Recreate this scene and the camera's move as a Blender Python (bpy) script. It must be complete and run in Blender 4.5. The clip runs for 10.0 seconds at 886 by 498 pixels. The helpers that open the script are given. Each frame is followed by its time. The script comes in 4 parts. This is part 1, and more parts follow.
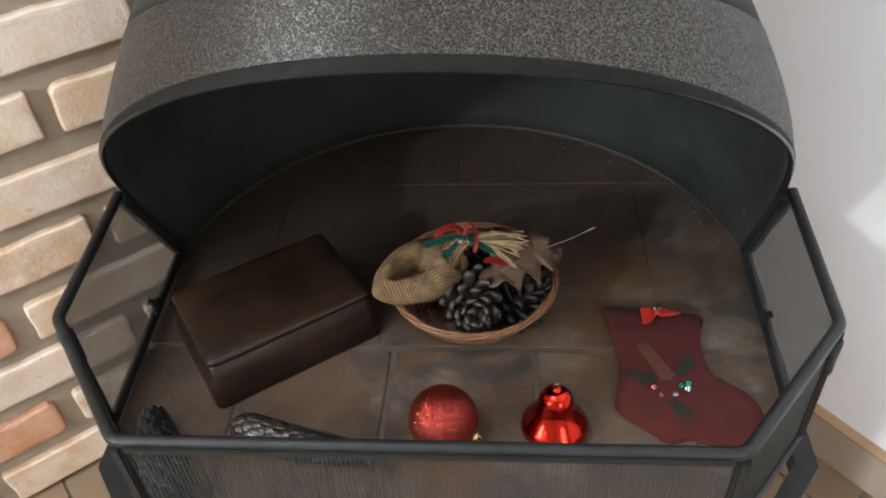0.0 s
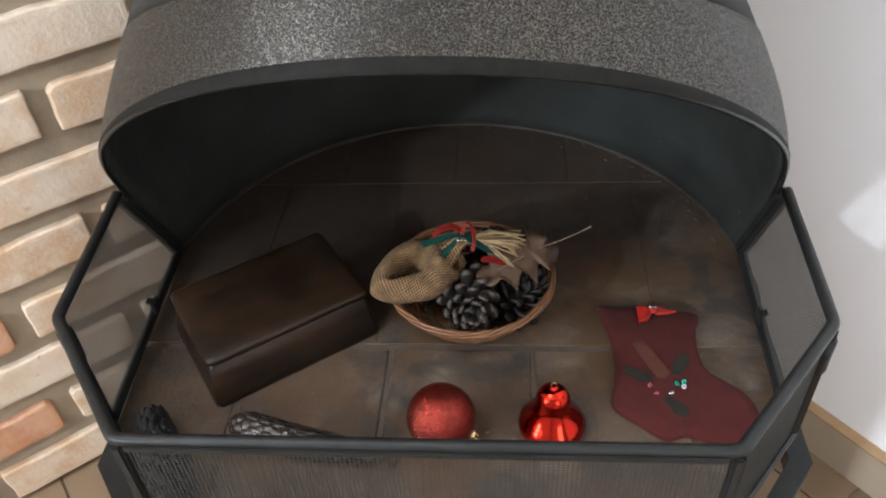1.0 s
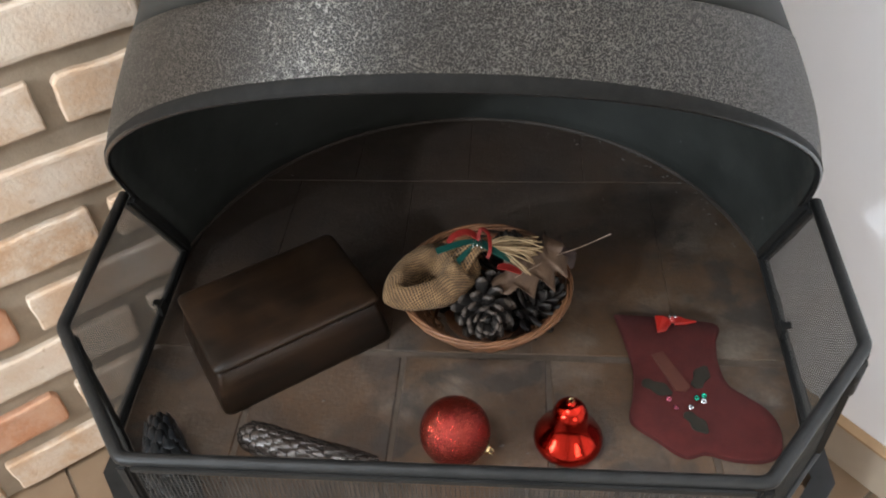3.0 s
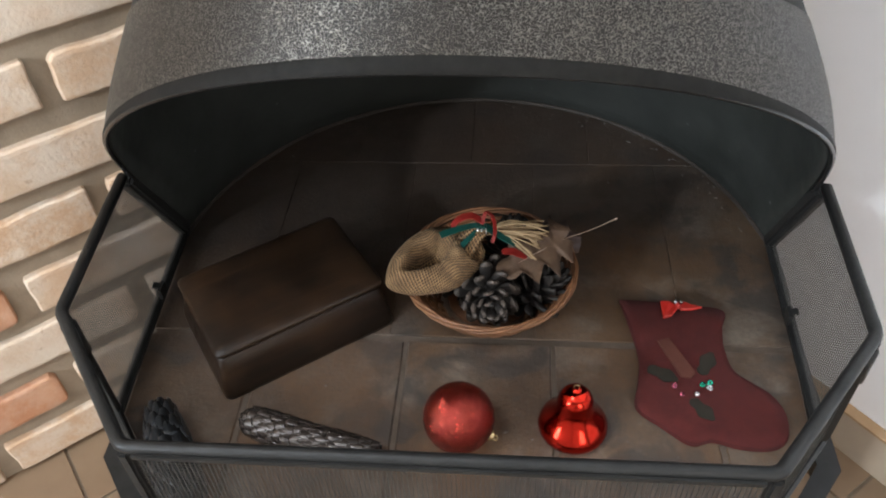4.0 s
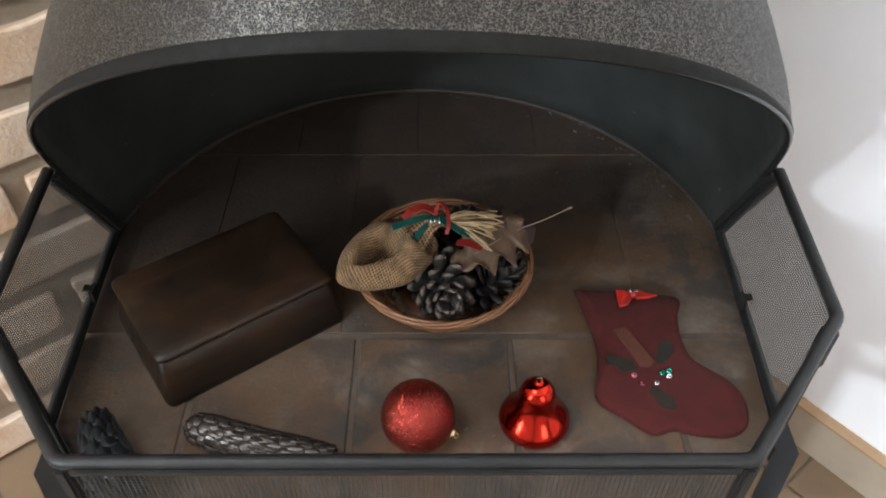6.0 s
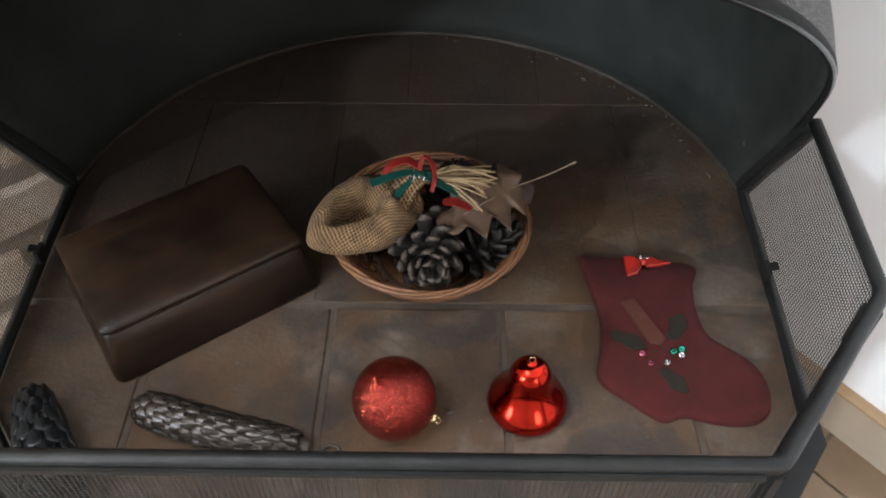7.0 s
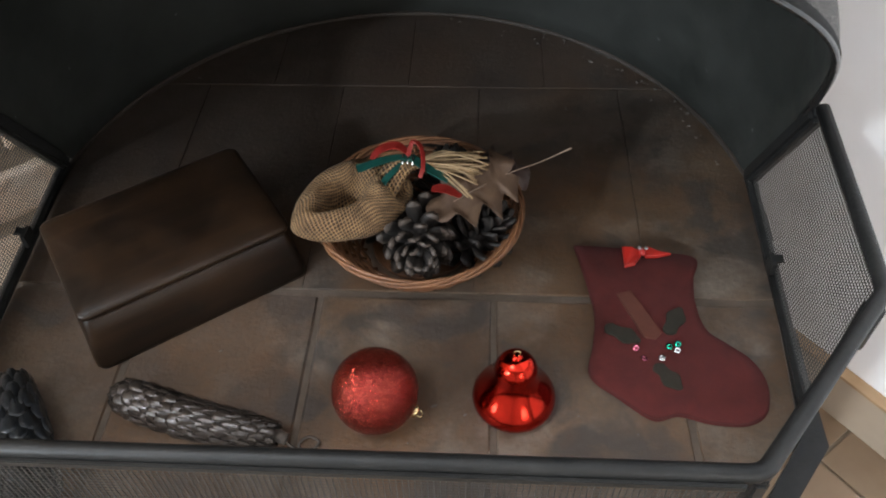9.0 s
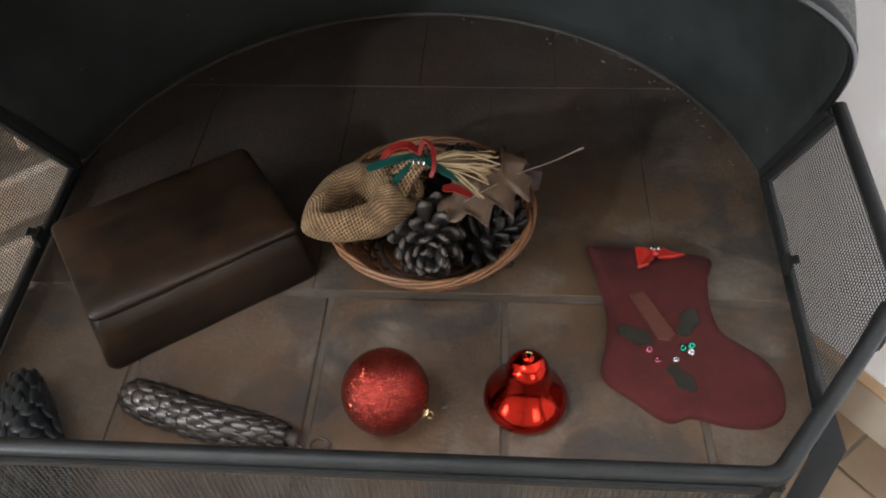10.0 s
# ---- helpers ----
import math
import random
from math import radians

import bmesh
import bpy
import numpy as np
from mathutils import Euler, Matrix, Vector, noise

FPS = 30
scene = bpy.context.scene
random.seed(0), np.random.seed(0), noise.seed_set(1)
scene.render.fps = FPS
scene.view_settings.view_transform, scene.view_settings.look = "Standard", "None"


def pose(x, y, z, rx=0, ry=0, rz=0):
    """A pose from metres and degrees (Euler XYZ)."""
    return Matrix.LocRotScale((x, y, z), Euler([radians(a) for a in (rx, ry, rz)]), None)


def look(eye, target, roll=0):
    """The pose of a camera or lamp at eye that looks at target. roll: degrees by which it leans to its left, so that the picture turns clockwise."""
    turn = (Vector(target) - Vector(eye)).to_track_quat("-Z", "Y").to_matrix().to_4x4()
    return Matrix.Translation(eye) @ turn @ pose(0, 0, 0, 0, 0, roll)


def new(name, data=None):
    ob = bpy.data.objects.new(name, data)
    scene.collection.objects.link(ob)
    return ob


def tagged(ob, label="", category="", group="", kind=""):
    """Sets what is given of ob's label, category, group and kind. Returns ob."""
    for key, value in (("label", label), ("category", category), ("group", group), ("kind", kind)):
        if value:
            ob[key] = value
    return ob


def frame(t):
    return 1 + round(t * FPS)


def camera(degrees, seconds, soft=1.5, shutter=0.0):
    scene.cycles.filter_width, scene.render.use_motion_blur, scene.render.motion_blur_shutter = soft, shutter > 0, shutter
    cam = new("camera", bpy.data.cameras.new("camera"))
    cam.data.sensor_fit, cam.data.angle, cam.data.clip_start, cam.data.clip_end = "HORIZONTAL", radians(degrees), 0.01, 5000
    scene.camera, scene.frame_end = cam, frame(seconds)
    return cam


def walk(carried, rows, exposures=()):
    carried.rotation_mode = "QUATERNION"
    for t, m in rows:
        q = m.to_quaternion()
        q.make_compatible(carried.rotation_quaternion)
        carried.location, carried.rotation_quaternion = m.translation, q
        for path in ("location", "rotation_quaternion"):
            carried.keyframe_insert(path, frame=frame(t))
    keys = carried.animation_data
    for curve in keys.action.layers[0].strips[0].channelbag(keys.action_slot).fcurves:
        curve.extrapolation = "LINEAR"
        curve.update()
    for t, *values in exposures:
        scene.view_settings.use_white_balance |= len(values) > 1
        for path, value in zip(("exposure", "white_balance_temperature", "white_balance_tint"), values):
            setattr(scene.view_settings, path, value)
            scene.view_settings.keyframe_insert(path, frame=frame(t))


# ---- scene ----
cam = camera(58.1, 10.0, soft=2.0)
PATH = [
    (0, (0.064, 0.06, 0.974), (-0.099, 1.565, -0.333), -4.0),
    (0.5, (0.062, 0.06, 0.976), (-0.085, 1.56, -0.338), -3.8),
    (1, (0.063, 0.058, 0.978), (-0.09, 1.559, -0.335), -3.8),
    (1.5, (0.059, 0.062, 0.983), (-0.093, 1.562, -0.332), -3.5),
    (2, (0.058, 0.071, 0.989), (-0.101, 1.567, -0.329), -3.6),
    (2.5, (0.057, 0.077, 0.987), (-0.107, 1.564, -0.34), -3.7),
    (3, (0.052, 0.088, 0.984), (-0.11, 1.55, -0.371), -3.4),
    (4.3, (0.04, 0.103, 0.977), (-0.106, 1.528, -0.419), -2.7),
    (4.5, (0.028, 0.107, 0.969), (-0.051, 1.54, -0.424), -1.8),
    (5, (0.031, 0.104, 0.973), (-0.021, 1.539, -0.418), -1.5),
    (5.5, (0.023, 0.097, 0.974), (0.045, 1.542, -0.409), 0.5),
    (7, (0.048, 0.163, 0.911), (0.033, 1.517, -0.561), 0.1),
    (7.5, (0.06, 0.175, 0.9), (-0.005, 1.504, -0.593), -1.6),
    (8, (0.071, 0.176, 0.898), (-0.027, 1.501, -0.597), -2.6),
    (8.5, (0.073, 0.177, 0.9), (-0.037, 1.495, -0.6), -2.2),
    (9, (0.076, 0.178, 0.9), (-0.013, 1.499, -0.599), -1.6),
    (9.5, (0.075, 0.18, 0.9), (-0.037, 1.501, -0.598), -2.2),
    (10, (0.077, 0.179, 0.896), (-0.044, 1.504, -0.597), -2.6),
]
walk(cam, [(t, look(eye, target, roll)) for t, eye, target, roll in PATH])

# ---- light ----
ROOM = Matrix.Rotation(radians(40), 4, "Z")      # the room's walls stand 40 degrees to the hearth
U1, V1, U0, V0, TOP = 0.869, 0.89, -2.7, -2.8, 2.75
world = bpy.data.worlds.new("sky")
scene.world = world
world.use_nodes = True
sky = world.node_tree.nodes.new("ShaderNodeTexSky")
sky.sky_type, sky.sun_disc, sky.sun_elevation, sky.sun_rotation = "NISHITA", False, radians(35), radians(200)
world.node_tree.links.new(sky.outputs[0], world.node_tree.nodes["Background"].inputs[0])
world.node_tree.nodes["Background"].inputs[1].default_value = 0.12


def window_light(name, m, w, h, watts, colour):
    d = bpy.data.lights.new(name, "AREA")
    d.shape, d.size, d.size_y, d.energy, d.color = "RECTANGLE", w, h, watts, colour
    ob = new(name, d)
    ob.matrix_world = m
    return ob


WIN_A = ((-0.18, 0.0, 1.66, 1.84), (0.25, 0.8, 0.9, 1.9))   # in the wall opposite the white one: v0, v1, z0, z1
WIN_B = ((-0.7, 0.1, 1.0, 2.1),)                  # in the wall opposite the bricks: u0, u1, z0, z1
for (a0, a1, z0, z1), watts in zip(WIN_A, (88, 68)):
    window_light("window_light", ROOM @ look((U0 - 0.05, (a0 + a1) / 2, (z0 + z1) / 2), (2, (a0 + a1) / 2, (z0 + z1) / 2)), a1 - a0 - 0.02, z1 - z0 - 0.02, watts, (0.83, 0.92, 1.0))
for (a0, a1, z0, z1), watts in zip(WIN_B, (34,)):
    window_light("window_light", ROOM @ look(((a0 + a1) / 2, V0 - 0.05, (z0 + z1) / 2), ((a0 + a1) / 2, 2, (z0 + z1) / 2)), a1 - a0 - 0.02, z1 - z0 - 0.02, watts, (1.0, 0.95, 0.87))


SKYLIGHT = (-1.25, -0.45, -0.1, 0.7)             # the roof window beside the hearth: u0, u1, v0, v1
window_light("roof_window_light", ROOM @ look((-0.85, 0.3, TOP + 0.1), (-0.85, 0.3, 0)), 0.76, 0.76, 38, (0.91, 0.95, 1.0))


# ---- materials ----
class Nodes:
    """A small wrapper that makes and links shader nodes."""
    def __init__(self, name):
        self.mat = bpy.data.materials.new(name)
        self.mat.use_nodes = True
        self.t = self.mat.node_tree
        self.bsdf = self.t.nodes["Principled BSDF"]
        self.co = self.add("ShaderNodeTexCoord").outputs["Object"]

    def add(self, kind, operation=""):
        n = self.t.nodes.new(kind)
        if operation:
            n.operation = operation
        return n

    def put(self, sock, v):
        if isinstance(v, bpy.types.NodeSocket):
            self.t.links.new(v, sock)
        else:
            sock.default_value = v
        return self

    def noise(self, scale, detail=5, rough=0.6, co=None, distortion=0.0):
        n = self.add("ShaderNodeTexNoise")
        self.put(n.inputs["Vector"], co or self.co).put(n.inputs["Scale"], scale).put(n.inputs["Detail"], detail)
        self.put(n.inputs["Roughness"], rough).put(n.inputs["Distortion"], distortion)
        return n.outputs["Fac"]

    def ramp(self, fac, *stops):
        n = self.add("ShaderNodeValToRGB")
        self.put(n.inputs[0], fac)
        e = n.color_ramp.elements
        while len(e) < len(stops):
            e.new(0.5)
        for el, (p, c) in zip(e, stops):
            el.position = p
            el.color = (*c, 1) if isinstance(c, tuple) else (c, c, c, 1)
        return n.outputs[0]

    def mix(self, fac, a, b, blend="MIX"):
        n = self.add("ShaderNodeMix")
        n.data_type, n.blend_type = "RGBA", blend
        self.put(n.inputs[0], fac)
        for sock, v in ((n.inputs[6], a), (n.inputs[7], b)):
            self.put(sock, (*v, 1) if isinstance(v, tuple) and len(v) == 3 else v)
        return n.outputs[2]

    def math(self, op, a, b=0.0):
        n = self.add("ShaderNodeMath", operation=op)
        self.put(n.inputs[0], a).put(n.inputs[1], b)
        return n.outputs[0]

    def stretch(self, x, y, z):
        n = self.add("ShaderNodeMapping")
        self.put(n.inputs["Vector"], self.co)
        n.inputs["Scale"].default_value = (x, y, z)
        return n.outputs[0]

    def random(self):
        return self.add("ShaderNodeObjectInfo").outputs["Random"]

    def finish(self, colour, rough=0.6, metal=0.0, height=None, bump=0.002, strength=0.6, **more):
        b = self.bsdf.inputs
        self.put(b["Base Color"], (*colour, 1) if isinstance(colour, tuple) else colour)
        self.put(b["Roughness"], rough).put(b["Metallic"], metal)
        for k, v in more.items():
            self.put(b[k.replace("_", " ")], v)
        if height is not None:
            n = self.add("ShaderNodeBump")
            self.put(n.inputs["Height"], height).put(n.inputs["Distance"], bump).put(n.inputs["Strength"], strength)
            self.put(b["Normal"], n.outputs[0])
        return self.mat


def plain(name, c1, c2, scale=60, rough=0.6, metal=0.0, bump=0.001, strength=0.4, **more):
    n = Nodes(name)
    big, fine = n.noise(scale, 6), n.noise(scale * 7, 3)
    col = n.mix(n.ramp(fine, (0.3, 0.0), (0.8, 0.5)), n.ramp(big, (0.3, c1), (0.7, c2)), c2)
    return n.finish(col, rough, metal, n.mix(0.4, big, fine), bump, strength, **more)


def hammered():
    n = Nodes("hammered_paint")
    a = n.noise(760, 0.2, 0.5, distortion=0.45)
    worm = n.ramp(a, (0.4, 0.0), (0.455, 1.0), (0.515, 1.0), (0.57, 0.0))
    tint = n.ramp(n.noise(9, 3), (0.3, (0.118, 0.113, 0.106)), (0.7, (0.138, 0.122, 0.1)))
    col = n.mix(worm, (0.014, 0.0115, 0.0092), tint)
    return n.finish(col, n.ramp(worm, (0.0, 0.5), (1.0, 0.4)), n.math("MULTIPLY", worm, 0.85), worm, 0.0008, 0.8, Specular_IOR_Level=0.2)


def soot_steel():
    n = Nodes("sooty_steel")
    col = n.ramp(n.noise(14, 6), (0.3, (0.012, 0.0135, 0.0118)), (0.75, (0.025, 0.0268, 0.0242)))
    chips = n.ramp(n.noise(75, 2, 0.4), (0.76, 0.0), (0.79, 1.0))
    col = n.mix(n.math("MULTIPLY", chips, 0.5), col, (0.25, 0.26, 0.26))
    return n.finish(col, n.ramp(n.noise(30, 4), (0.3, 0.42), (0.8, 0.62)), 0.0, n.noise(160, 4), 0.0006, 0.4)


def fire_brick():
    n = Nodes("fire_brick")
    body = n.ramp(n.noise(9, 6, 0.62), (0.3, (0.042, 0.021, 0.0095)), (0.5, (0.08, 0.047, 0.025)), (0.72, (0.132, 0.089, 0.055)))
    ash = n.ramp(n.noise(12, 5, 0.66), (0.47, 0.0), (0.62, 0.8))
    body = n.mix(ash, body, (0.17, 0.138, 0.108))
    mottle = n.ramp(n.noise(42, 5, 0.65), (0.4, 0.0), (0.72, 0.45))
    body = n.mix(mottle, body, (0.055, 0.036, 0.024))
    soot = n.ramp(n.noise(19, 5, 0.6, distortion=0.5), (0.51, 0.0), (0.61, 0.82))
    body = n.mix(soot, body, (0.035, 0.028, 0.024))
    rust = n.ramp(n.noise(8, 4), (0.46, 0.0), (0.61, 0.72))
    body = n.mix(rust, body, (0.112, 0.054, 0.02))
    # soot and the hood's shade painted together: darker to the back and left
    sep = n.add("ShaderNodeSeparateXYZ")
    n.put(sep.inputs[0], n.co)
    soot_shade = n.math("ADD", sep.outputs[1], n.math("MULTIPLY", n.math("SUBTRACT", n.noise(6, 5, 0.65), 0.5), 0.42))
    soot_shade = n.math("SUBTRACT", soot_shade, n.math("MULTIPLY", sep.outputs[0], 0.5))
    body = n.mix(n.ramp(soot_shade, (0.52, 0.0), (0.62, 0.45), (0.78, 0.82)), body, (0.032, 0.021, 0.015))
    grain = n.noise(260, 4, 0.7)
    body = n.mix(n.ramp(grain, (0.35, 0.3), (0.6, 0.0)), body, (0.05, 0.04, 0.035))
    return n.finish(body, n.ramp(n.noise(40, 3), (0.3, 0.5), (0.7, 0.72)), 0.0, n.mix(0.5, grain, n.noise(30, 6)), 0.002, 0.55)


def wall_brick(name, red=False):
    n = Nodes(name)
    r = n.random()
    base = n.ramp(r, (0.0, (0.46, 0.29, 0.17)), (0.3, (0.52, 0.37, 0.25)), (0.65, (0.56, 0.44, 0.33)), (1.0, (0.48, 0.32, 0.2)))
    if red:
        base = n.ramp(n.noise(16, 5), (0.3, (0.36, 0.14, 0.065)), (0.7, (0.5, 0.25, 0.135)))
    shift = n.add("ShaderNodeVectorMath", operation="ADD")
    n.put(shift.inputs[0], n.co).put(shift.inputs[1], n.math("MULTIPLY", r, 7.0))
    co = shift.outputs[0]
    wash = n.ramp(n.noise(20, 7, 0.72, co=co), (0.4, 0.0), (0.6, 0.9))
    col = n.mix(n.math("MULTIPLY", wash, 0.25 if red else 0.8), base, (0.63, 0.55, 0.455))
    blush = n.ramp(n.noise(9, 4, 0.6, co=co), (0.5, 0.0), (0.68, 0.4))
    col = n.mix(blush, col, (0.5, 0.3, 0.17))
    pits = n.ramp(n.noise(75, 5, 0.7, co=co), (0.62, 0.0), (0.72, 0.6))
    col = n.mix(pits, col, (0.33, 0.22, 0.14))
    return n.finish(col, 0.92, 0.0, n.mix(0.45, n.noise(38, 6, 0.65, co=co), n.noise(230, 4)), 0.003, 0.55)


def mortar_mat():
    n = Nodes("mortar")
    col = n.ramp(n.noise(18, 6, 0.7), (0.3, (0.23, 0.18, 0.128)), (0.7, (0.33, 0.265, 0.195)))
    return n.finish(col, 0.95, 0.0, n.mix(0.4, n.noise(30, 5), n.noise(350, 4)), 0.003, 0.5)


def plaster():
    n = Nodes("white_plaster")
    col = n.ramp(n.noise(3, 5), (0.3, (0.84, 0.85, 0.875)), (0.7, (0.88, 0.89, 0.915)))
    return n.finish(col, 0.85, 0.0, n.noise(90, 5, 0.7), 0.0012, 0.35)


def tile_mat():
    n = Nodes("floor_tile")
    col = n.ramp(n.noise(12, 6), (0.3, (0.15, 0.097, 0.057)), (0.7, (0.2, 0.14, 0.088)))
    col = n.mix(n.math("MULTIPLY", n.random(), 0.35), col, (0.22, 0.145, 0.09))
    return n.finish(col, 0.4, 0.0, n.noise(50, 4), 0.0008, 0.3)


def dark_wood():
    n = Nodes("dark_stained_wood")
    g = n.noise(1.0, 7, 0.65, co=n.stretch(60, 60, 60), distortion=1.2)
    m = n.add("ShaderNodeMapping")
    n.put(m.inputs["Vector"], n.co)
    m.inputs["Rotation"].default_value = (0, 0, radians(-35))
    m2 = n.add("ShaderNodeMapping")
    n.put(m2.inputs["Vector"], m.outputs[0])
    m2.inputs["Scale"].default_value = (9, 120, 120)
    fibre = n.noise(1.0, 6, 0.6, co=m2.outputs[0])
    col = n.ramp(fibre, (0.3, (0.0055, 0.0035, 0.0024)), (0.55, (0.0115, 0.0064, 0.0035)), (0.8, (0.027, 0.0138, 0.0066)))
    col = n.mix(n.ramp(n.noise(15, 4), (0.48, 0.0), (0.7, 0.42)), col, (0.045, 0.021, 0.0085))
    return n.finish(col, n.ramp(g, (0.3, 0.32), (0.7, 0.5)), 0.0, fibre, 0.0005, 0.35, Specular_IOR_Level=0.28)


def burlap():
    n = Nodes("burlap")
    sep = n.add("ShaderNodeSeparateXYZ")
    n.put(sep.inputs[0], n.add("ShaderNodeTexCoord").outputs["UV"])
    wob = n.math("MULTIPLY", n.noise(120, 4), 5.0)
    wob2 = n.math("MULTIPLY", n.noise(102, 4), 5.0)
    a = n.math("SINE", n.math("ADD", n.math("MULTIPLY", sep.outputs[0], 2 * math.pi * 370), wob))
    b = n.math("SINE", n.math("ADD", n.math("MULTIPLY", sep.outputs[1], 2 * math.pi * 370), wob2))
    low_a = n.math("SUBTRACT", 0.5, n.math("MULTIPLY", a, 0.5))
    low_b = n.math("SUBTRACT", 0.5, n.math("MULTIPLY", b, 0.5))
    w = n.math("SUBTRACT", 1.0, n.math("MULTIPLY", low_a, low_b))
    h = n.ramp(w, (0.4, 0.0), (0.7, 0.5), (0.97, 1.0))
    thread = n.ramp(n.noise(110, 4), (0.3, (0.13, 0.07, 0.028)), (0.7, (0.34, 0.2, 0.09)))
    col = n.mix(h, (0.02, 0.011, 0.005), thread)
    return n.finish(col, 0.9, 0.0, h, 0.0012, 0.9)


def glitter():
    n = Nodes("red_glitter")
    v = n.add("ShaderNodeTexVoronoi")
    n.put(v.inputs["Vector"], n.co).put(v.inputs["Scale"], 3600)
    sep = n.add("ShaderNodeSeparateColor")
    n.put(sep.inputs[0], v.outputs["Color"])
    col = n.ramp(sep.outputs[0], (0.0, (0.09, 0.006, 0.005)), (0.8, (0.2, 0.014, 0.01)), (1.0, (0.9, 0.2, 0.13)))
    tilt = n.add("ShaderNodeVectorMath", operation="SUBTRACT")
    n.put(tilt.inputs[0], v.outputs["Color"])
    tilt.inputs[1].default_value = (0.5, 0.5, 0.5)
    sc = n.add("ShaderNodeVectorMath", operation="SCALE")
    n.put(sc.inputs[0], tilt.outputs[0])
    sc.inputs["Scale"].default_value = 0.7
    geo = n.add("ShaderNodeNewGeometry")
    ad = n.add("ShaderNodeVectorMath", operation="ADD")
    n.put(ad.inputs[0], geo.outputs["Normal"]).put(ad.inputs[1], sc.outputs[0])
    no = n.add("ShaderNodeVectorMath", operation="NORMALIZE")
    n.put(no.inputs[0], ad.outputs[0])
    n.put(n.bsdf.inputs["Normal"], no.outputs[0])
    return n.finish(col, 0.2, 0.8)


def felt():
    n = Nodes("red_felt")
    col = n.ramp(n.noise(55, 6, 0.75), (0.3, (0.046, 0.0044, 0.0037)), (0.7, (0.078, 0.0082, 0.0065)))
    return n.finish(col, 1.0, 0.0, n.noise(900, 3, 0.8), 0.0008, 0.7)


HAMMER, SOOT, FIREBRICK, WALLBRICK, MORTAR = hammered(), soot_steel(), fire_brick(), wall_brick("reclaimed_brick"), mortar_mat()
REDBRICK = wall_brick("red_fired_brick", True)
PLASTER, TILE, WOOD, BURLAP, GLITTER, FELT = plaster(), tile_mat(), dark_wood(), burlap(), glitter(), felt()
BLACK = plain("black_painted_steel", (0.008, 0.0081, 0.008), (0.018, 0.0178, 0.0172), 70, 0.42, 0.0, 0.0008, 0.5, Specular_IOR_Level=0.22)
RIM = plain("dark_rim_paint", (0.008, 0.0084, 0.0086), (0.012, 0.0122, 0.0125), 40, 0.24, 0.0, 0.0006, 0.5, Specular_IOR_Level=0.32)
RUST = plain("sooty_rust", (0.011, 0.0085, 0.007), (0.036, 0.025, 0.018), 60, 0.7, 0.0, 0.0012, 0.6)
UPPER = plain("smooth_dark_finish", (0.022, 0.022, 0.02), (0.032, 0.031, 0.028), 12, 0.55, 0.0, 0.0003, 0.25, Specular_IOR_Level=0.12)
WIRE = plain("grey_wire", (0.034, 0.033, 0.031), (0.066, 0.063, 0.058), 50, 0.45, 0.4)
GROUT = plain("grout", (0.12, 0.09, 0.06), (0.18, 0.14, 0.1), 30, 0.95)
SKIRT = plain("beige_skirting", (0.33, 0.27, 0.205), (0.4, 0.33, 0.255), 8, 0.45)
CAPEDGE = plain("tan_edging", (0.3, 0.19, 0.1), (0.38, 0.25, 0.14), 20, 0.5)
WICKER = plain("wicker", (0.1, 0.04, 0.017), (0.21, 0.093, 0.04), 90, 0.5, 0.0, 0.0008)
CONE = plain("open_cone_scale", (0.006, 0.0042, 0.0032), (0.014, 0.0096, 0.007), 90, 0.75, 0.0, 0.0008)
CONE_TIP = plain("pale_scale_tip", (0.03, 0.022, 0.017), (0.064, 0.047, 0.037), 120, 0.6)
CONE_DARK = plain("dark_cone", (0.005, 0.0035, 0.0028), (0.014, 0.0095, 0.007), 90, 0.7)
SILVER = plain("silvered_scale", (0.02, 0.0155, 0.013), (0.048, 0.038, 0.032), 160, 0.2, 0.25)
GREYCONE = plain("blackened_scale", (0.01, 0.0115, 0.013), (0.028, 0.032, 0.036), 120, 0.28, 0.3)
REDGLOSS = plain("red_chrome", (0.5, 0.022, 0.012), (0.55, 0.027, 0.015), 10, 0.13, 1.0, 0.0, 0.0)
GOLD = plain("gold_cap", (0.55, 0.42, 0.2), (0.72, 0.58, 0.32), 60, 0.25, 1.0)
REDSATIN = plain("red_satin", (0.3, 0.012, 0.009), (0.46, 0.024, 0.015), 60, 0.35)
GREENSATIN = plain("green_satin", (0.003, 0.032, 0.025), (0.007, 0.066, 0.052), 60, 0.4)
REDRIBBON = plain("dark_red_satin", (0.11, 0.006, 0.005), (0.21, 0.014, 0.01), 60, 0.4)
RAFFIA = plain("straw", (0.17, 0.108, 0.05), (0.33, 0.225, 0.12), 120, 0.7)
LEAF = plain("dry_leaf", (0.042, 0.02, 0.0105), (0.088, 0.049, 0.026), 70, 0.65, 0.0, 0.0012)
JOINT = plain("sooty_mortar", (0.052, 0.037, 0.026), (0.1, 0.075, 0.056), 45, 0.9, 0.0, 0.0016, 0.6)
BANDPAINT = plain("worn_black_paint", (0.007, 0.0068, 0.0063), (0.013, 0.0122, 0.011), 160, 0.6, 0.0, 0.0005, 0.5, Specular_IOR_Level=0.06)
LEAF_DARK = plain("dark_dry_leaf", (0.02, 0.011, 0.009), (0.05, 0.026, 0.02), 70, 0.6)
STEM = plain("leaf_stem", (0.12, 0.08, 0.055), (0.2, 0.14, 0.1), 90, 0.6)
SEQUIN = plain("silver_sequin", (0.75, 0.75, 0.75), (0.85, 0.85, 0.85), 50, 0.15, 1.0, 0.0, 0.0)
